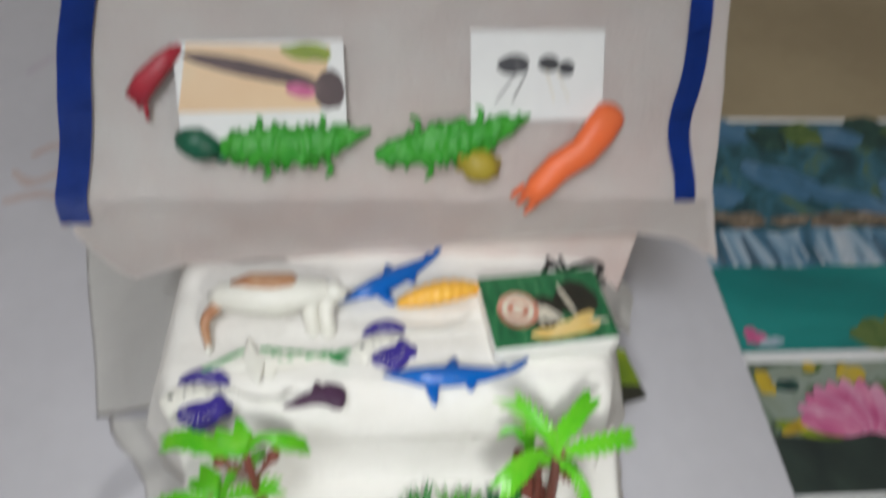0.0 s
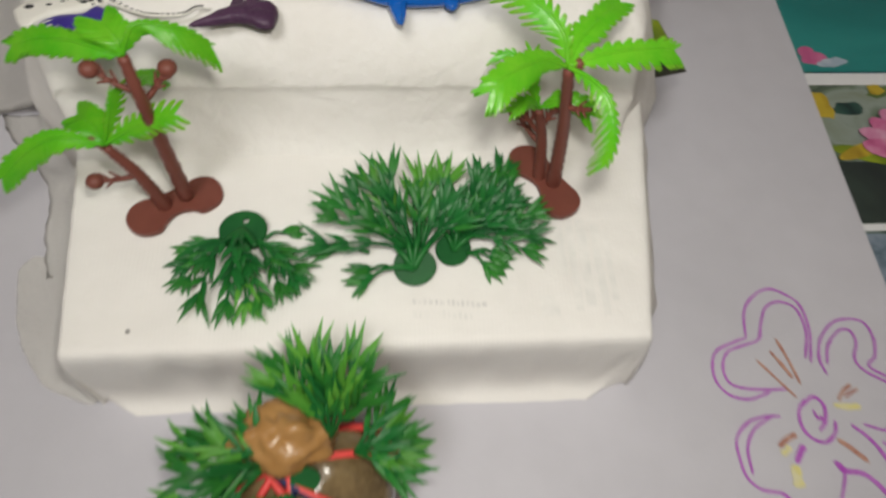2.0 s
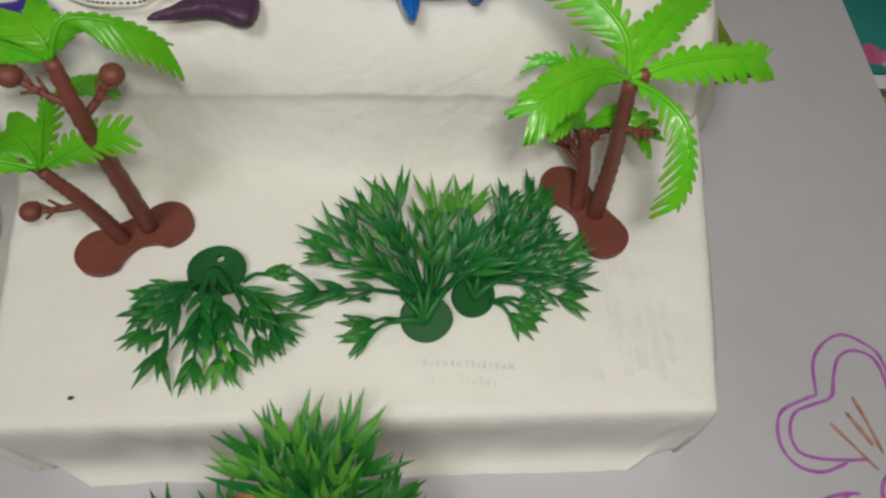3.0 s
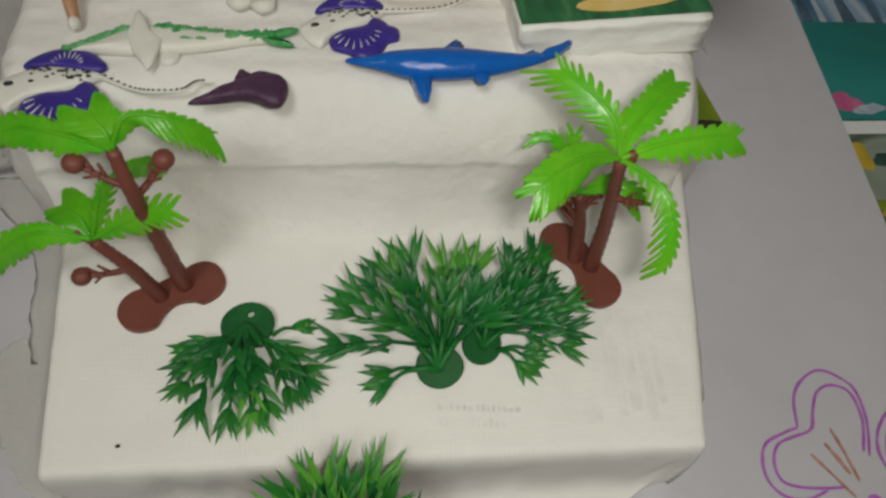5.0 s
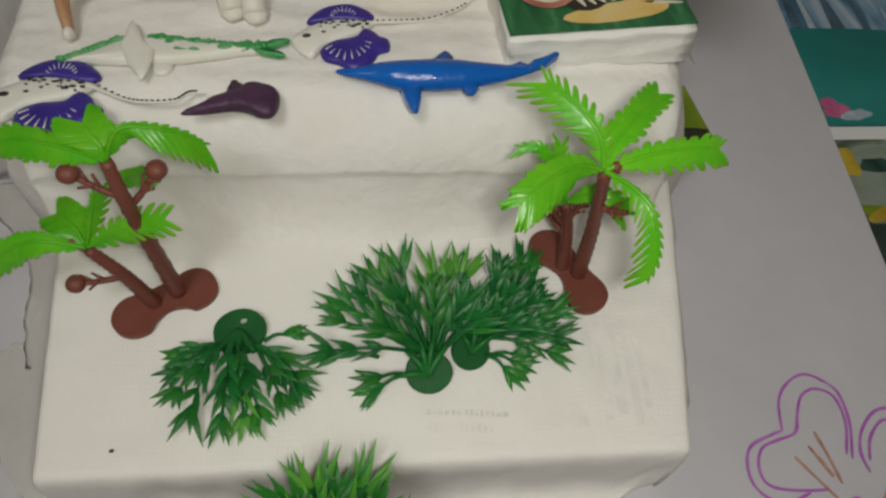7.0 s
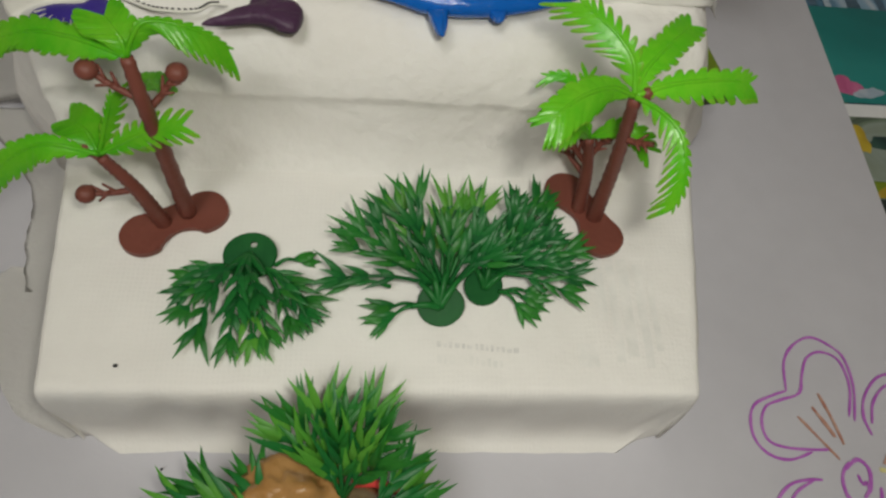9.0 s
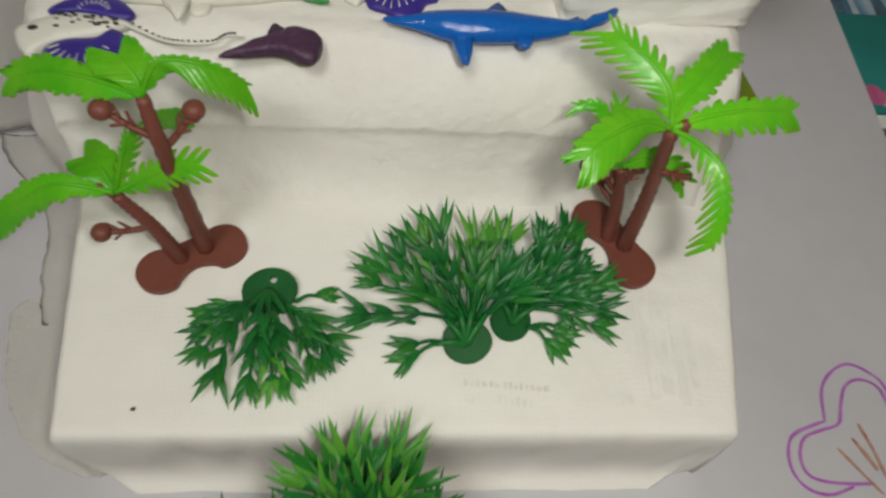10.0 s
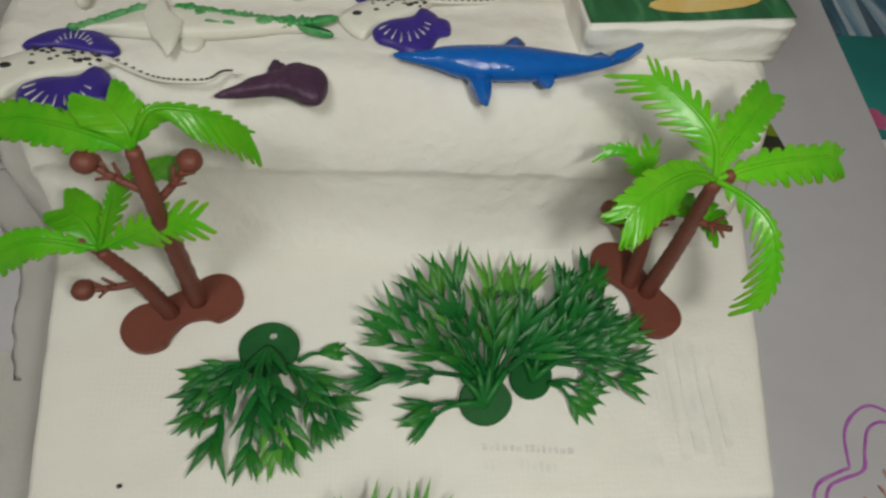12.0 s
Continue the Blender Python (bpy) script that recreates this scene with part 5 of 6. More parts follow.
toy("toy_ray", (-0.0885, 0.2842, z2(-0.0885, 0.284)), -2, "ivory toy ray with indigo wings, dark spots and a thin tail", "toy ray",
    ray_toy([(0.0238, -0.0008), (0.0318, -0.0021), (0.0413, -0.0011), (0.0456, 0.0027), (0.0515, 0.0029)]), size=0.94)
toy("toy_ray", (0.0055, 0.3140, z2(0.0055, 0.314)), 7, "spotted ivory toy ray with indigo wings beside the blue shark", "toy ray",
    ray_toy([(0.0245, 0.0049), (0.0366, 0.0049), (0.0498, 0.0098), (0.0587, 0.0162)]), size=0.87)

# small dull purple fish
bm = domed([(-0.0172, -0.0054), (-0.0110, -0.0018), (-0.0060, 0.0008), (-0.0012, 0.0022), (0.0040, 0.0050), (0.0070, 0.0060), (0.0107, 0.0056), (0.0147, 0.0036), (0.0164, 0.0006), (0.0160, -0.0050), (0.0136, -0.0092), (0.0092, -0.0090), (0.0060, -0.0068), (0.0001, -0.0052), (-0.0094, -0.0060)], 0.0044)
for w in bm.verts:
    w.co.z *= 1 + 0.25 * noise.noise(w.co * 260)
    w.co.z = max(0.0, w.co.z * (0.55 + 0.45 * min(1.0, max(0.0, (w.co.x + 0.017) / 0.018))))
toy("toy_fish", (-0.0315, 0.2832, z2(-0.03, 0.284)), 4, "small dull purple rubber fish with a pointed tail", "toy fish",
    [("body", bm, PURPLE, ""), ("back_fin", fin_piece([(-0.0015, 0.001), (0.0045, 0.003), (0.0030, 0.0055), (0.0016, 0.0060), (0.0006, 0.0074), (-0.0004, 0.0052)], 0.0015, 0.0018), PURPLE, "")], size=0.95)

# long white and green fish with cross-shaped fins
TOP = [(-0.0358, -0.0068), (-0.0299, -0.0044), (-0.0231, -0.0002), (-0.0161, 0.0030), (-0.0066, 0.0038), (0.0032, 0.0024), (0.0130, 0.0004), (0.0228, -0.0008), (0.0320, -0.0012)]
bm = domed(TOP + [(0.0340, -0.0030), (0.0300, -0.0044), (0.0231, -0.0053), (0.0136, -0.0070), (0.0043, -0.0084), (-0.0051, -0.0088), (-0.0144, -0.0086), (-0.0257, -0.0076), (-0.0350, -0.0078)], 0.0040)
rng = random.Random(8)
ridge = bend([V(x, y, 0) for x, y in TOP], 5)
for k, p in enumerate(ridge[1:]):  # mottled green paint along the back
    if -0.0150 < p.x < -0.0075:
        continue
    deep = 0.0011 if p.x < -0.008 else 0.0019
    ball(bm, (p.x, p.y - deep * 0.7 + 0.0003 * (rng.random() - 0.5), 0.0024 + 0.0008 * rng.random()), (0.0017, deep * (0.8 + 0.5 * rng.random()), 0.0013), 1, 0.45, k, 9, 6)
for x, y, a in ((0.0040, -0.0042, 0.0030), (0.0085, -0.0045, 0.0026), (0.0185, -0.0034, 0.0030), (0.0240, -0.0030, 0.0022), (0.0000, -0.0006, 0.0020)):
    ball(bm, (x, y, 0.0036), (a, 0.0009 + 0.0004 * rng.random(), 0.0006), 1, 0.5, int(x * 1e4), 9, 5)
pieces = [("body", bm, [IVORY, PALE_GREEN], "ivory body with a green mottled back")]
star = domed([(-0.0137, 0.0110), (-0.0146, 0.0085), (-0.0152, 0.0027), (-0.0165, -0.0020), (-0.0141, -0.0070), (-0.0126, -0.0110), (-0.0095, -0.0150), (-0.0072, -0.0190), (-0.0056, -0.0150), (-0.0048, -0.0100), (-0.0036, -0.0050), (-0.0080, -0.0005), (-0.0112, 0.0067), (-0.0128, 0.0095)], 0.0020, 0.0030, soft=1)
pieces.append(("side_fin", star, IVORY, "broad ivory cross fins"))
pieces.append(("rear_fin", domed([(-0.0050, -0.0070), (0.0010, -0.0080), (0.0014, -0.0110), (-0.0004, -0.0134), (-0.0045, -0.0130)], 0.0020), IVORY, ""))
for outline in ([(0.030, -0.0030), (0.033, -0.0004), (0.0405, 0.0006), (0.0400, -0.0006), (0.0350, -0.0030)], [(0.029, -0.0040), (0.034, -0.0045), (0.0395, -0.0072), (0.0375, -0.0078), (0.0310, -0.0060)]):
    pieces.append(("tail_fin", fin_piece(outline, 0.0014, 0.0020), PALE_GREEN, "green tail fin"))
toy("toy_fish", (-0.0545, 0.3075, z2(-0.056, 0.311)), 2, "long ivory toy fish with a green painted back", "toy fish", pieces)

# ivory and rust animal with stubby limbs
bm = bmesh.new()
loft(bm, [(-0.034, 0.002, 0.013), (-0.028, 0.002, 0.015), (-0.014, 0.0, 0.0155), (0.002, -0.001, 0.0145), (0.016, 0.001, 0.0155), (0.026, 0.002, 0.015), (0.031, 0.002, 0.012)],
     [0.004, 0.0075, 0.0095, 0.010, 0.0092, 0.0075, 0.004], [0.004, 0.0075, 0.0095, 0.010, 0.0092, 0.0078, 0.004], 16, 0)
loft(bm, [(-0.022, 0.004, 0.0225), (-0.012, 0.004, 0.0250), (0.0, 0.003, 0.0250), (0.010, 0.004, 0.0245), (0.014, 0.004, 0.022)],
     [0.002, 0.0048, 0.0054, 0.0046, 0.002], [0.0012, 0.0022, 0.0022, 0.0022, 0.0012], 12, 1)
for (x0, y0), (x1, y1), m in (((-0.029, -0.002), (-0.0340, -0.0225), 1), ((-0.027, 0.006), (-0.032, 0.013), 0), ((0.020, -0.002), (0.0205, -0.0120), 0), ((0.029, -0.002), (0.0288, -0.0140), 0), ((0.024, 0.007), (0.028, 0.013), 0)):
    tube(bm, bend([(x0, y0, 0.013), ((x0 + x1) / 2 - (0.005 if m else 0.001), (y0 + y1) / 2 + (0.003 if m else 0.0), 0.008), (x1, y1, 0.0022)], 5), 0.0038 if x0 < 0 else 0.0048, 10, m, 0.0018 if x0 < 0 else 0.0044)
    ball(bm, (x1, y1 - 0.001, 0.0024), (0.0022 if x0 < 0 else 0.0050, 0.0026 if x0 < 0 else 0.0044, 0.0024), 0, 0.2, 3, 10, 6)
loft(bm, [(0.027, 0.002, 0.016), (0.033, 0.0, 0.0175), (0.039, -0.002, 0.016)], [0.004, 0.0065, 0.003], [0.004, 0.0065, 0.003], 12, 0)
creature("toy_animal", bm, [IVORY, RUST], (-0.0560, 0.3360, z2(-0.05, 0.342)), 2, "ivory toy animal with a rust brown back", "toy animal")

# amber shell-like toy and black wriggling toy
bm = bmesh.new()
line, wide, high = [], [], []
for k in range(37):
    u = k / 36
    swell = math.sin(math.pi * u ** 0.8) ** 0.7 * (1 + (0.07 if k % 4 < 2 else -0.05))
    line.append((-0.026 + 0.050 * u, -0.002 + 0.004 * u, 0.004 + 0.0035 * math.sin(math.pi * u)))
    wide.append(0.0016 + 0.0070 * swell * (0.55 + 0.45 * u))
    high.append(0.0016 + 0.0056 * swell * (0.55 + 0.45 * u))
loft(bm, line, wide, high, 18)
for w in bm.verts:
    w.co.z = max(w.co.z, 0.0)
pieces = [("shell", bm, YELLOW, "")]
toy("toy_shellfish", (0.0370, 0.3435, z2(0.046, 0.353)), 8, "ribbed amber plastic toy shellfish", "toy shellfish", pieces)
bm = bmesh.new()
tube(bm, bend([(-0.018, -0.002, 0.002), (-0.012, 0.006, 0.002), (-0.006, -0.001, 0.002), (0.004, 0.003, 0.002), (0.014, 0.005, 0.0022), (0.019, 0.0, 0.0022), (0.013, -0.006, 0.002), (0.018, -0.012, 0.002)], 6), 0.0017, 8)
for x in (-0.012, -0.004):
    tube(bm, [(x, 0.002, 0.002), (x - 0.002, 0.010, 0.002)], 0.0013, 6)
creature("toy_snake", bm, BLACK, (0.1190, 0.3670, z2(0.126, 0.366)), 0, "thin black rubber wriggling toy", "toy snake")

# the foam block and its picture card
foam = empty("foam_block", (0.0945, 0.328, z2(0.0945, 0.300) - 0.001))
H = 0.1272 - foam.location.z
bm = bmesh.new()
slab(bm, -0.0340, 0.0350, -0.0260, 0.0255, 0.0, H, 0.0006)
bmesh.ops.subdivide_edges(bm, edges=[e for e in bm.edges if e.calc_length() > 0.004], cuts=14, use_grid_fill=True)
for w in bm.verts:
    w.co += V(noise.noise(w.co * 120), noise.noise(w.co * 120 + V(9, 0, 0)), noise.noise(w.co * 90 + V(0, 7, 0))) * 0.0012
    w.co.y += 0.0009 * noise.noise(V(w.co.x * 60, w.co.z * 260, 3)) * (w.co.y < -0.02)
    w.co.z = min(max(w.co.z, 0.0), H)
part("foam", bm, FOAM, foam, "torn white foam")
foam.rotation_euler.z = radians(5)
tagged(foam, "small torn white foam block standing on the tissue step", "foam block")
card = empty("picture_card", (0.0945, 0.328, 0.1274))
card.rotation_euler.z = radians(6)
zc, CX, CY = 0.1274, -0.0015, 0.008  # the print is laid out round a place beside the card's middle


def ink(outline, z, mat, name="printed_shape", thick=0.0001, label=""):
    return flat(name, [(x + CX, y + CY) for x, y in outline], z, mat, card, thick, label)


flat("card_sheet", box_outline(0.0605, 0.1290, 0.3040, 0.3525), zc, PAPER, card, 0.0005)
flat("picture", box_outline(0.0600, 0.1292, 0.3035, 0.3528), zc + 0.0005, GREEN_PRINT, card, 0.0002, "printed dark green leaf")
BANDS = picture_material("print_brown_bands", [(0.3, (0.30, 0.10, 0.07)), (0.5, (0.55, 0.25, 0.18)), (0.7, (0.70, 0.45, 0.33))], 60, 0.4)
CREAM = picture_material("print_cream", [(0.3, (0.66, 0.42, 0.10)), (0.5, (0.72, 0.52, 0.18)), (0.8, (0.76, 0.62, 0.32))], 50, 0.4)
DARKP = picture_material("print_dark", [(0.3, (0.015, 0.015, 0.012)), (0.6, (0.03, 0.03, 0.02)), (0.8, (0.07, 0.05, 0.03))], 40, 0.4)
PALEP = picture_material("print_pale", [(0.3, (0.66, 0.60, 0.48)), (0.7, (0.74, 0.70, 0.6))], 50, 0.4)
ink(oval(0.1145, 0.3235, 0.013, 0.012, 0.2, wob=0.2), zc + 0.0008, DARKP)
ink(oval(0.1035, 0.3040, 0.021, 0.0048, 0.10, wob=0.1), zc + 0.0009, CREAM)
ink(oval(0.1120, 0.3085, 0.010, 0.0036, 0.45), zc + 0.0010, CREAM)
ink(oval(0.1085, 0.3235, 0.0011, 0.012, 0.25), zc + 0.0010, PALEP)
ink(oval(0.1215, 0.3075, 0.0075, 0.0008, -0.12), zc + 0.0010, PALEP)
ink(oval(0.0930, 0.3165, 0.0105, 0.0115, -0.5), zc + 0.0011, DARKP)
for k in range(4):
    ink(oval(0.0885 + 0.0034 * k, 0.3165 - 0.0006 * k, 0.0012, 0.0100 - 0.0009 * k, 0.35 + 0.12 * k), zc + 0.0013 + 0.00005 * k, PALEP)
for k in range(4):
    ink(oval(0.0792, 0.3195, 0.0118 * (1 - 0.24 * k), 0.0122 * (1 - 0.24 * k), 0.3), zc + 0.0014 + 0.0001 * k, BANDS if k % 2 == 0 else PALEP, thick=0.00008)
tagged(card, "picture card with a banded spiral shape on dark green", "picture card")

# a card that sticks out under the boxes
leafcard = empty("leaf_card", (0.14, 0.32, 0.0622))
flat("card_sheet", [(0.112, 0.3030), (0.1482, 0.3028), (0.1649, 0.3068), (0.1590, 0.3420), (0.112, 0.352)], 0.0622, DARKP, leafcard, 0.0005, "dark printed card")
flat("printed_leaf", [(0.113, 0.3150), (0.1500, 0.3165), (0.1632, 0.3150), (0.1585, 0.3415), (0.113, 0.350)], 0.0629, LEAF_PRINT, leafcard, 0.0002)
tagged(leafcard, "picture card of a yellow-green leaf poking out under the boxes", "picture card")

# ---- toys and cards on the slope ----
def on_slope(x, s, out=0.0):
    p = cover_place(x, s)
    return p + V(0, -math.sin(LEAN_BACK), math.cos(LEAN_BACK)) * (out + 0.0012)


def slope_pose(x, s, turn=0.0, out=0.0):
    p = on_slope(x - 0.0165, s, out)
    return pose(*p, math.degrees(LEAN_BACK), 0, 0) @ pose(0, 0, 0, 0, 0, turn)


def slope_card(name, x, s, w, h, shapes, label, turn=0.0, paper=PAPER):
    ob = empty(name)
    ob.matrix_world = slope_pose(x, s, turn, 0.002)
    bm = bmesh.new()
    plate(bm, [(-w / 2, -h / 2, 0), (w / 2, -h / 2, 0), (w / 2, h / 2, 0), (-w / 2, h / 2, 0)], (0, 0, 1), 0.0006)
    part("card_sheet", bm, paper, ob, smooth=False)
    for k, (outline, m) in enumerate(shapes):
        bm = bmesh.new()
        plate(bm, [(a, b, 0.0007 + 0.0001 * k) for a, b in outline], (0, 0, 1), 0.0001)
        part("printed_shape", bm, m, ob, smooth=False)
    return tagged(ob, label, "picture card")


def slope_toy(name, bm, mats, x, s, turn, label, category):
    ob = mesh_object(name, bm, mats)
    ob.matrix_world = slope_pose(x, s, turn)
    return tagged(ob, label, category, "toys on the slope")


GREYP = picture_material("print_grey", [(0.3, (0.03, 0.03, 0.035)), (0.6, (0.06, 0.06, 0.07)), (0.8, (0.2, 0.2, 0.2))], 80, 0.4)
BROWNP = picture_material("print_dark_brown", [(0.3, (0.05, 0.03, 0.035)), (0.6, (0.09, 0.055, 0.06)), (0.8, (0.16, 0.11, 0.1))], 60, 0.4)
ant = [(oval(-0.013, 0.006, 0.009, 0.005, 0.05, wob=0.1), GREYP), (oval(0.006, 0.0065, 0.006, 0.004, -0.1, wob=0.1), GREYP), (oval(0.0155, 0.004, 0.0045, 0.0038, -0.2), GREYP)]
for x0, x1 in ((-0.011, -0.023), (-0.006, -0.014), (0.004, 0.009), (0.010, 0.017)):
    ant.append(([(x0, 0.003), (x0 + 0.0007, 0.003), (x1 + 0.0007, -0.013), (x1, -0.013)], PALEP if x0 > 0 else GREYP))
slope_card("picture_card", 0.1035, 0.063, 0.072, 0.047, ant, "white picture card with three dark grey blots and thin lines", 1.0)
slope_card("picture_card", -0.0415, 0.054, 0.086, 0.050,
           [([(-0.043, -0.010), (0.030, -0.010), (0.036, 0.022), (-0.036, 0.024)], PEACH_PRINT), (oval(-0.004, 0.011, 0.036, 0.0042, -0.22), BROWNP), (oval(0.035, 0.0, 0.0085, 0.0095, 0, wob=0.2), BROWNP),
            (oval(0.020, 0.0, 0.008, 0.0035, -0.2), PINK_PRINT), (oval(0.026, 0.019, 0.014, 0.004, -0.1, wob=0.4), LEAF_PRINT)],
           "peach picture card with a long dark brown curved shape", 1.5)


def spiky(L, seed):
    """A long rough-backed reptile toy."""
    bm = bmesh.new()
    rng = random.Random(seed)
    xs, ws, hs = [-0.5, -0.36, -0.1, 0.15, 0.34, 0.5], [0.003, 0.0075, 0.0098, 0.0088, 0.0048, 0.001], [0.002, 0.005, 0.0068, 0.006, 0.004, 0.001]
    us = [-0.5 + k / 44 for k in range(45)]
    loft(bm, [(u * L, 0.007 * max(0.0, u) ** 2 * 4, 0.006 - 0.004 * abs(u)) for u in us], [float(np.interp(u, xs, ws)) for u in us], [float(np.interp(u, xs, hs)) for u in us], 26)
    for w in bm.verts:  # the skin is drawn out into short spines
        if w.co.z > 0.004 and rng.random() < 0.22 and abs(w.co.x) < 0.45 * L:
            w.co += V(0.002 * (rng.random() - 0.5), w.co.y * 0.35, 0.0026 + 0.0016 * rng.random())
    pieces = [("body", bm, GREEN_TOY, "spiny green body")]
    for x, g in ((-0.25, 1), (-0.22, -1), (0.15, 1), (0.18, -1)):
        leg = bmesh.new()
        tube(leg, bend([(x * L, 0.006 * g, 0.005), ((x + 0.05) * L, 0.013 * g, 0.005), ((x + 0.01) * L, 0.017 * g, 0.002)], 4), 0.0021, 7, 0, 0.0012)
        pieces.append(("leg", leg, GREEN_TOY, ""))
    return pieces


for L, seed, x, s, turn, label in ((0.082, 2, -0.026, 0.026, 2, "spiny grass green plastic toy reptile on the cloth"), (0.086, 5, 0.059, 0.028, 10, "spiny grass green toy reptile with a lifted tail")):
    ob = toy("toy_reptile", (0, 0, 0), 0, label, "toy reptile", spiky(L, seed), "toys on the slope")
    ob.matrix_world = slope_pose(x, s, turn)
bm = bmesh.new()
ball(bm, (0, 0, 0.0065), (0.0115, 0.0085, 0.0065), 0, 0.15, 4)
for a in (30, 150, 210, 330):
    ball(bm, (0.010 * math.cos(radians(a)), 0.008 * math.sin(radians(a)), 0.002), (0.0035, 0.0025, 0.002), 0)
ball(bm, (0.012, -0.004, 0.004), (0.004, 0.003, 0.003), 0)
slope_toy("toy_turtle", bm, TEAL_DARK, -0.075, 0.0265, -15, "small bottle green domed toy turtle", "toy turtle")
bm = bmesh.new()
ball(bm, (0, 0, 0.007), (0.0115, 0.0090, 0.0068), 0, 0.2, 6)
ball(bm, (-0.011, 0.003, 0.005), (0.004, 0.004, 0.004), 0)
for a in (20, 160, 200, 340):
    ball(bm, (0.010 * math.cos(radians(a)), 0.009 * math.sin(radians(a)), 0.002), (0.0032, 0.0025, 0.002), 0)
slope_toy("toy_turtle", bm, OLIVE, 0.0725, 0.0160, -10, "small olive yellow domed toy turtle", "toy turtle")
bm = bmesh.new()
loft(bm, [(-0.033, -0.002, 0.005), (-0.024, 0.0, 0.006), (-0.010, 0.002, 0.0065), (0.006, 0.0, 0.0068), (0.020, 0.003, 0.0065), (0.031, 0.006, 0.0055), (0.034, 0.007, 0.004)],
     [0.005, 0.0078, 0.0082, 0.0085, 0.0095, 0.0088, 0.005], [0.003, 0.005, 0.0062, 0.0065, 0.0062, 0.005, 0.003], 16)
for y in (-0.006, 0.0, 0.005):
    tube(bm, [(-0.030, y, 0.004), (-0.039, y * 1.1, 0.002)], 0.0022, 7, 0, 0.0012)
slope_toy("toy_crayfish", bm, ORANGE, 0.1245, 0.0195, 40, "bright orange rubber toy crayfish lying aslant", "toy crayfish")
bm = bmesh.new()
loft(bm, [(-0.018, -0.004, 0.004), (-0.008, 0.0, 0.005), (0.006, 0.003, 0.005), (0.018, 0.005, 0.003)], [0.0058, 0.0062, 0.005, 0.003], [0.003, 0.004, 0.004, 0.002], 12)
for y in (-0.008, -0.001):
    tube(bm, [(-0.015, y, 0.004), (-0.019, y - 0.007, 0.002)], 0.0016, 6, 0, 0.001)
slope_toy("toy_bird", bm, RED, -0.093, 0.062, 34, "dark red plastic toy tucked behind the peach card", "toy bird")

# ---- paper and tissue lying round the boxes ----
def sheet(name, outline, z, mat, amp, label, category, seed, n=26, thick=0.0005, lift=None, parent=None):
    """A thin four-cornered sheet with soft waves."""
    a, b, c, d = [V(*p, 0) for p in outline]
    bm = bmesh.new()
    rows = []
    for j in range(n + 1):
        row = []
        for i in range(n + 1):
            u, v = i / n, j / n
            p = a.lerp(b, u).lerp(d.lerp(c, u), v)
            p.x += 0.004 * noise.noise(V(u * 2.5, v * 2.5, seed))
            p.y += 0.004 * noise.noise(V(u * 2.5, v * 2.5, seed + 3))
            p.z = z + amp * (0.5 + 0.5 * noise.noise(V(p.x * 45, p.y * 45, seed))) + (lift(u, v) if lift else 0)
            row.append(bm.verts.new(p))
        rows.append(row)
    for r, q in zip(rows, rows[1:]):
        for k in range(n):
            bm.faces.new((r[k], r[k + 1], q[k + 1], q[k]))
    bmesh.ops.solidify(bm, geom=bm.faces[:], thickness=thick)
    if parent:
        return mesh_object(name, bm, mat, parent, label)
    return tagged(mesh_object(name, bm, mat), label, category)


sheet("tissue_skirt", [(-0.188, 0.338), (-0.112, 0.335), (-0.112, 0.60), (-0.272, 0.600)], 0.0003, THIN_TISSUE, 0.002, "thin white tissue skirt spread over the table", "tissue", 3, n=40,
      lift=lambda u, v: 0.0012 + (0.035 + 0.03 * min(1.0, 4 * v)) * u ** 1.5, parent=step3)

def loose_edge(name, outer, inner, curl, rise, mat, label, seed, parent, across=16):
    """Thin tissue that lies loose between a wrapped box and the table, its outer edge a little curled."""
    out = bend([V(x, y, 0) for x, y in outer], 10)
    bm = bmesh.new()
    rows = []
    for i, p in enumerate(out):
        f = i / (len(out) - 1)
        q = V(*inner[0], 0).lerp(V(*inner[1], 0), f)
        row = []
        for k in range(across + 1):
            u = k / across
            c = p.lerp(q, u)
            c.x += 0.0012 * noise.noise(V(c.y * 160, seed, 1)) * (1 - u)
            c.z = 0.0006 + curl * (0.6 + 0.8 * noise.noise(V(f * 6, seed, 0))) * max(0.0, 1 - u * 4.5) ** 2 + rise * u ** 3
            c.z += 0.0012 * (0.5 + 0.5 * noise.noise(V(c.x * 90, c.y * 60, seed)))
            row.append(bm.verts.new(c))
        rows.append(row)
    for r, t in zip(rows, rows[1:]):
        for k in range(across):
            bm.faces.new((r[k], r[k + 1], t[k + 1], t[k]))
    bmesh.ops.solidify(bm, geom=bm.faces[:], thickness=0.0003)
    return mesh_object(name, bm, mat, parent, label)


loose_edge("tissue_flap", [(-0.1440, 0.2490), (-0.1485, 0.2420), (-0.1452, 0.2230), (-0.1390, 0.2050), (-0.1245, 0.1850), (-0.1040, 0.1755)], [(-0.1085, 0.2490), (-0.0985, 0.1770)], 0.0011, 0.006, THIN_TISSUE, "crumpled tissue flap beside the wrapped box", 8, step1)
loose_edge("tissue_flap", [(-0.1810, 0.3375), (-0.1714, 0.3200), (-0.1560, 0.3036), (-0.1443, 0.2830), (-0.1414, 0.2604), (-0.1352, 0.2370)], [(-0.1240, 0.3375), (-0.1070, 0.2370)], 0.0014, 0.014, THIN_TISSUE, "crumpled tissue flap beside the wrapped box", 15, step1)

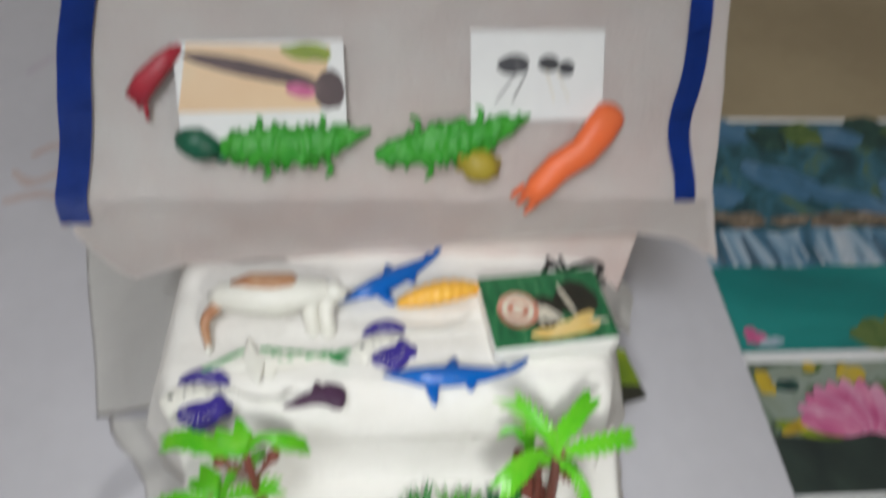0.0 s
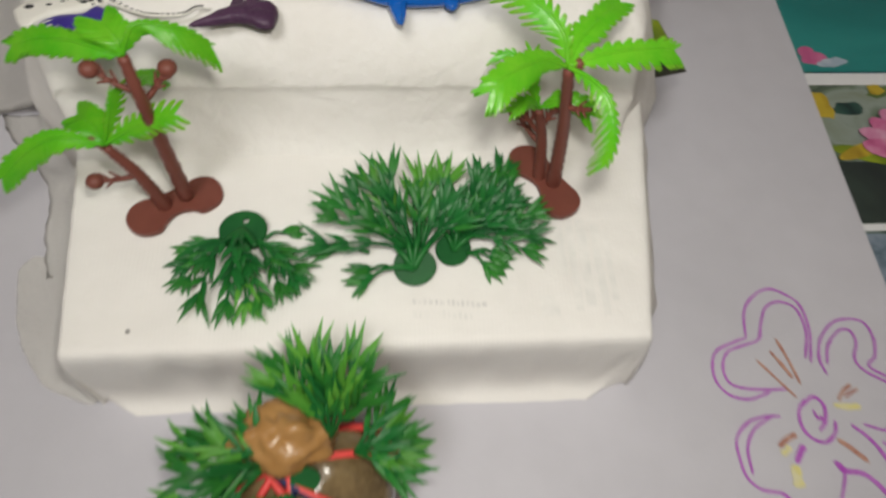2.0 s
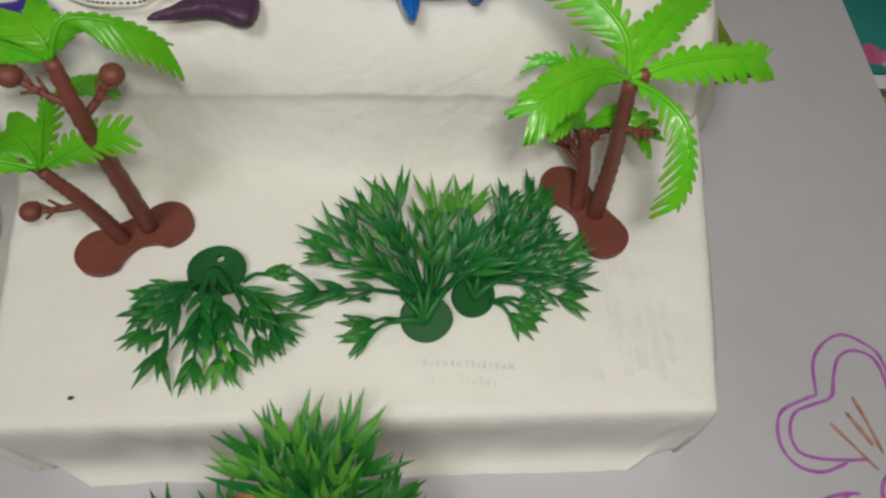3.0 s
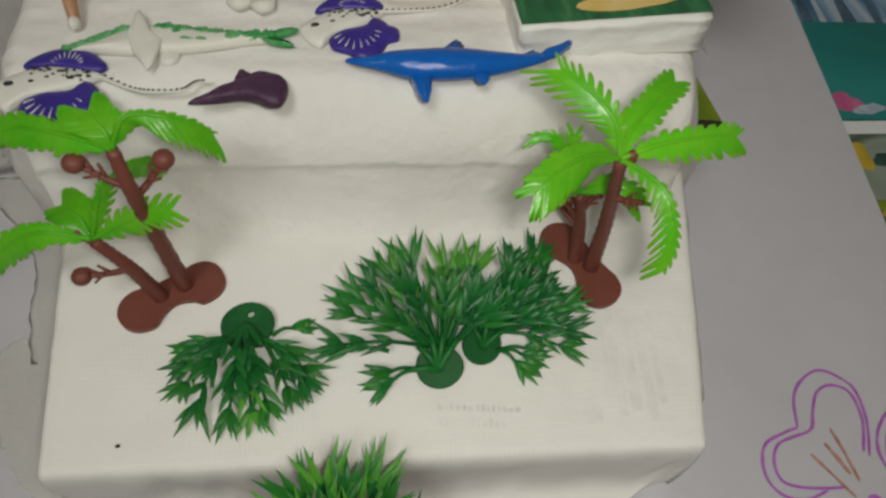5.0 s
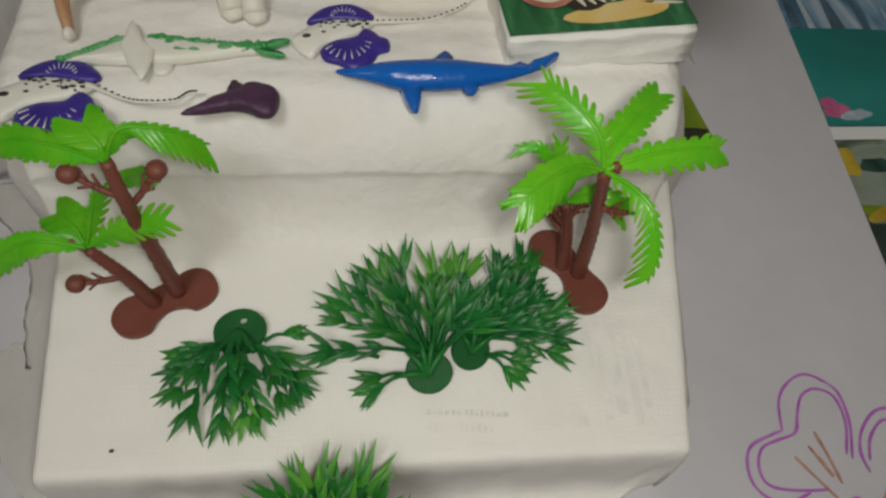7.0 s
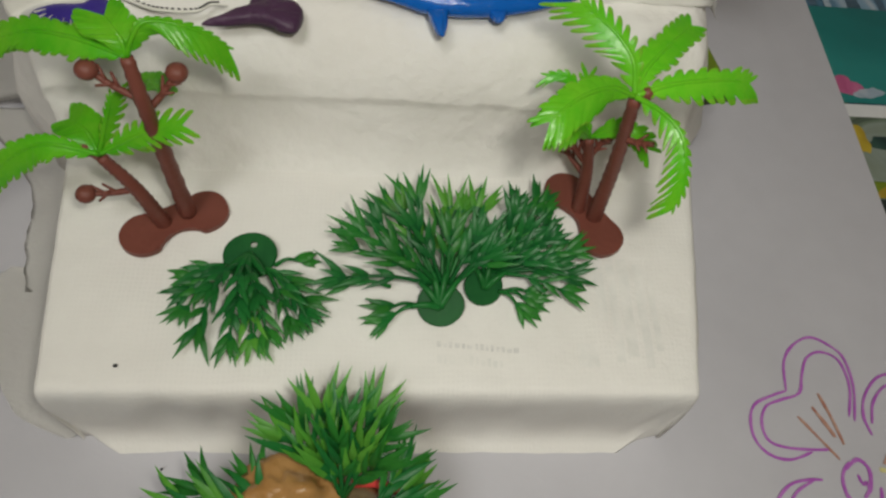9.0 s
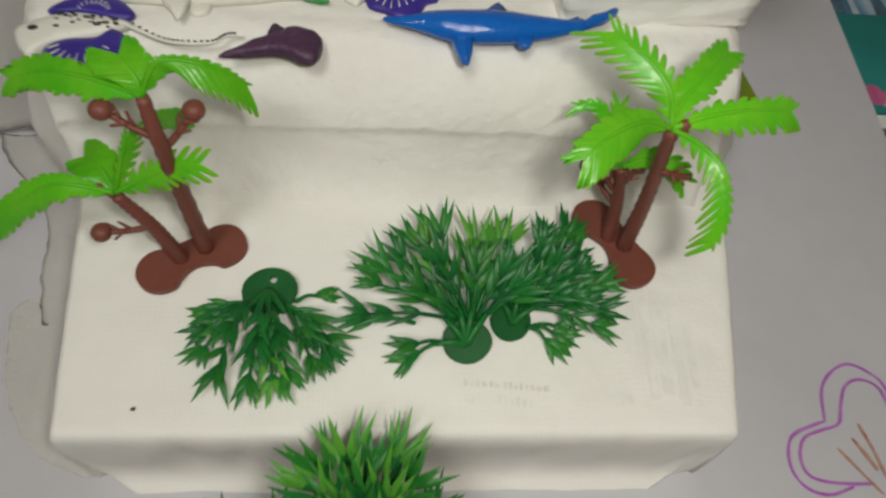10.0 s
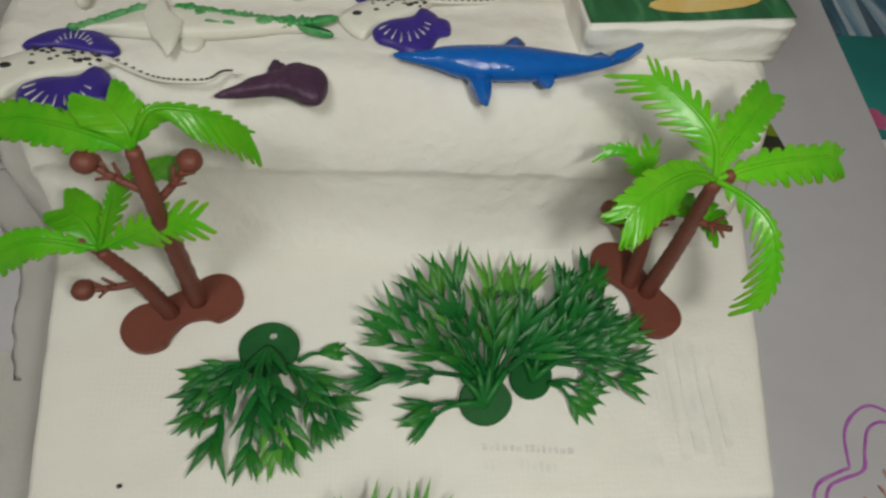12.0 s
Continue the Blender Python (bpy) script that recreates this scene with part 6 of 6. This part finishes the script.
sheet("tissue_flap", [(0.1275, 0.335), (0.165, 0.350), (0.174, 0.392), (0.1275, 0.400)], 0.0, THIN_TISSUE, 0.004, "crumpled tissue flap hanging beside the step", "tissue", 31, lift=lambda u, v: 0.110 - 0.045 * u, parent=step2)

# ---- faint print showing through the tissue, and specks ----
prints = step1
def mark(x0, x1, y0, y1, mat=GREY_PRINT):
    """A printed patch that follows the creased tissue."""
    bm = bmesh.new()
    nx, ny = max(1, round((x1 - x0) / 0.0012)), max(1, round((y1 - y0) / 0.0012))
    rows = []
    for j in range(ny + 1):
        row = []
        for i in range(nx + 1):
            x, y = x0 + (x1 - x0) * i / nx, y0 + (y1 - y0) * j / ny
            row.append(bm.verts.new((x, y, top1(x, y) + creases(x, y, 1, 0.0011, 0.0007) + 0.0004)))
        rows.append(row)
    for a, b in zip(rows, rows[1:]):
        for k in range(nx):
            bm.faces.new((a[k], a[k + 1], b[k + 1], b[k]))
    part("print_bar", bm, mat, prints)


rng = random.Random(12)
for y0, count, tall, mat in ((0.1925, 14, 0.0024, DARK_PRINT), (0.1868, 11, 0.0034, GREY_PRINT)):
    x = 0.0318
    for k in range(count):
        w = 0.0009 + 0.0012 * rng.random()
        mark(x, x + w, y0 - 0.00012 * k, y0 + tall * (0.6 + 0.4 * rng.random()) - 0.00012 * k, mat)
        x += w + 0.0006 + 0.0004 * rng.random()
for x0, w, y0, y1 in ((0.0905, 0.0036, 0.203, 0.229), (0.0955, 0.0030, 0.188, 0.230), (0.0998, 0.0040, 0.190, 0.228), (0.1058, 0.0032, 0.186, 0.226), (0.1105, 0.0024, 0.192, 0.219), (0.0815, 0.0075, 0.1860, 0.1945)):
    mark(x0, x0 + w, y0, y1)
bm = bmesh.new()
ball(bm, (0, 0, 0), (0.0008, 0.0006, 0.0005), 0, 0.3)
speck = mesh_object("dark_speck", bm, BLACK)
speck.location = (-0.0733, 0.1850, top1(-0.0733, 0.1850) + 0.0008)
tagged(speck, "tiny dark speck on the tissue paper", "speck")
bm = bmesh.new()
ball(bm, (0, 0, 0), (0.0006, 0.0005, 0.0004), 0, 0.3)
speck = mesh_object("dark_speck", bm, BLACK)
speck.location = (-0.0672, 0.1640, 0.0022)
tagged(speck, "tiny dark speck on the tissue skirt", "speck")
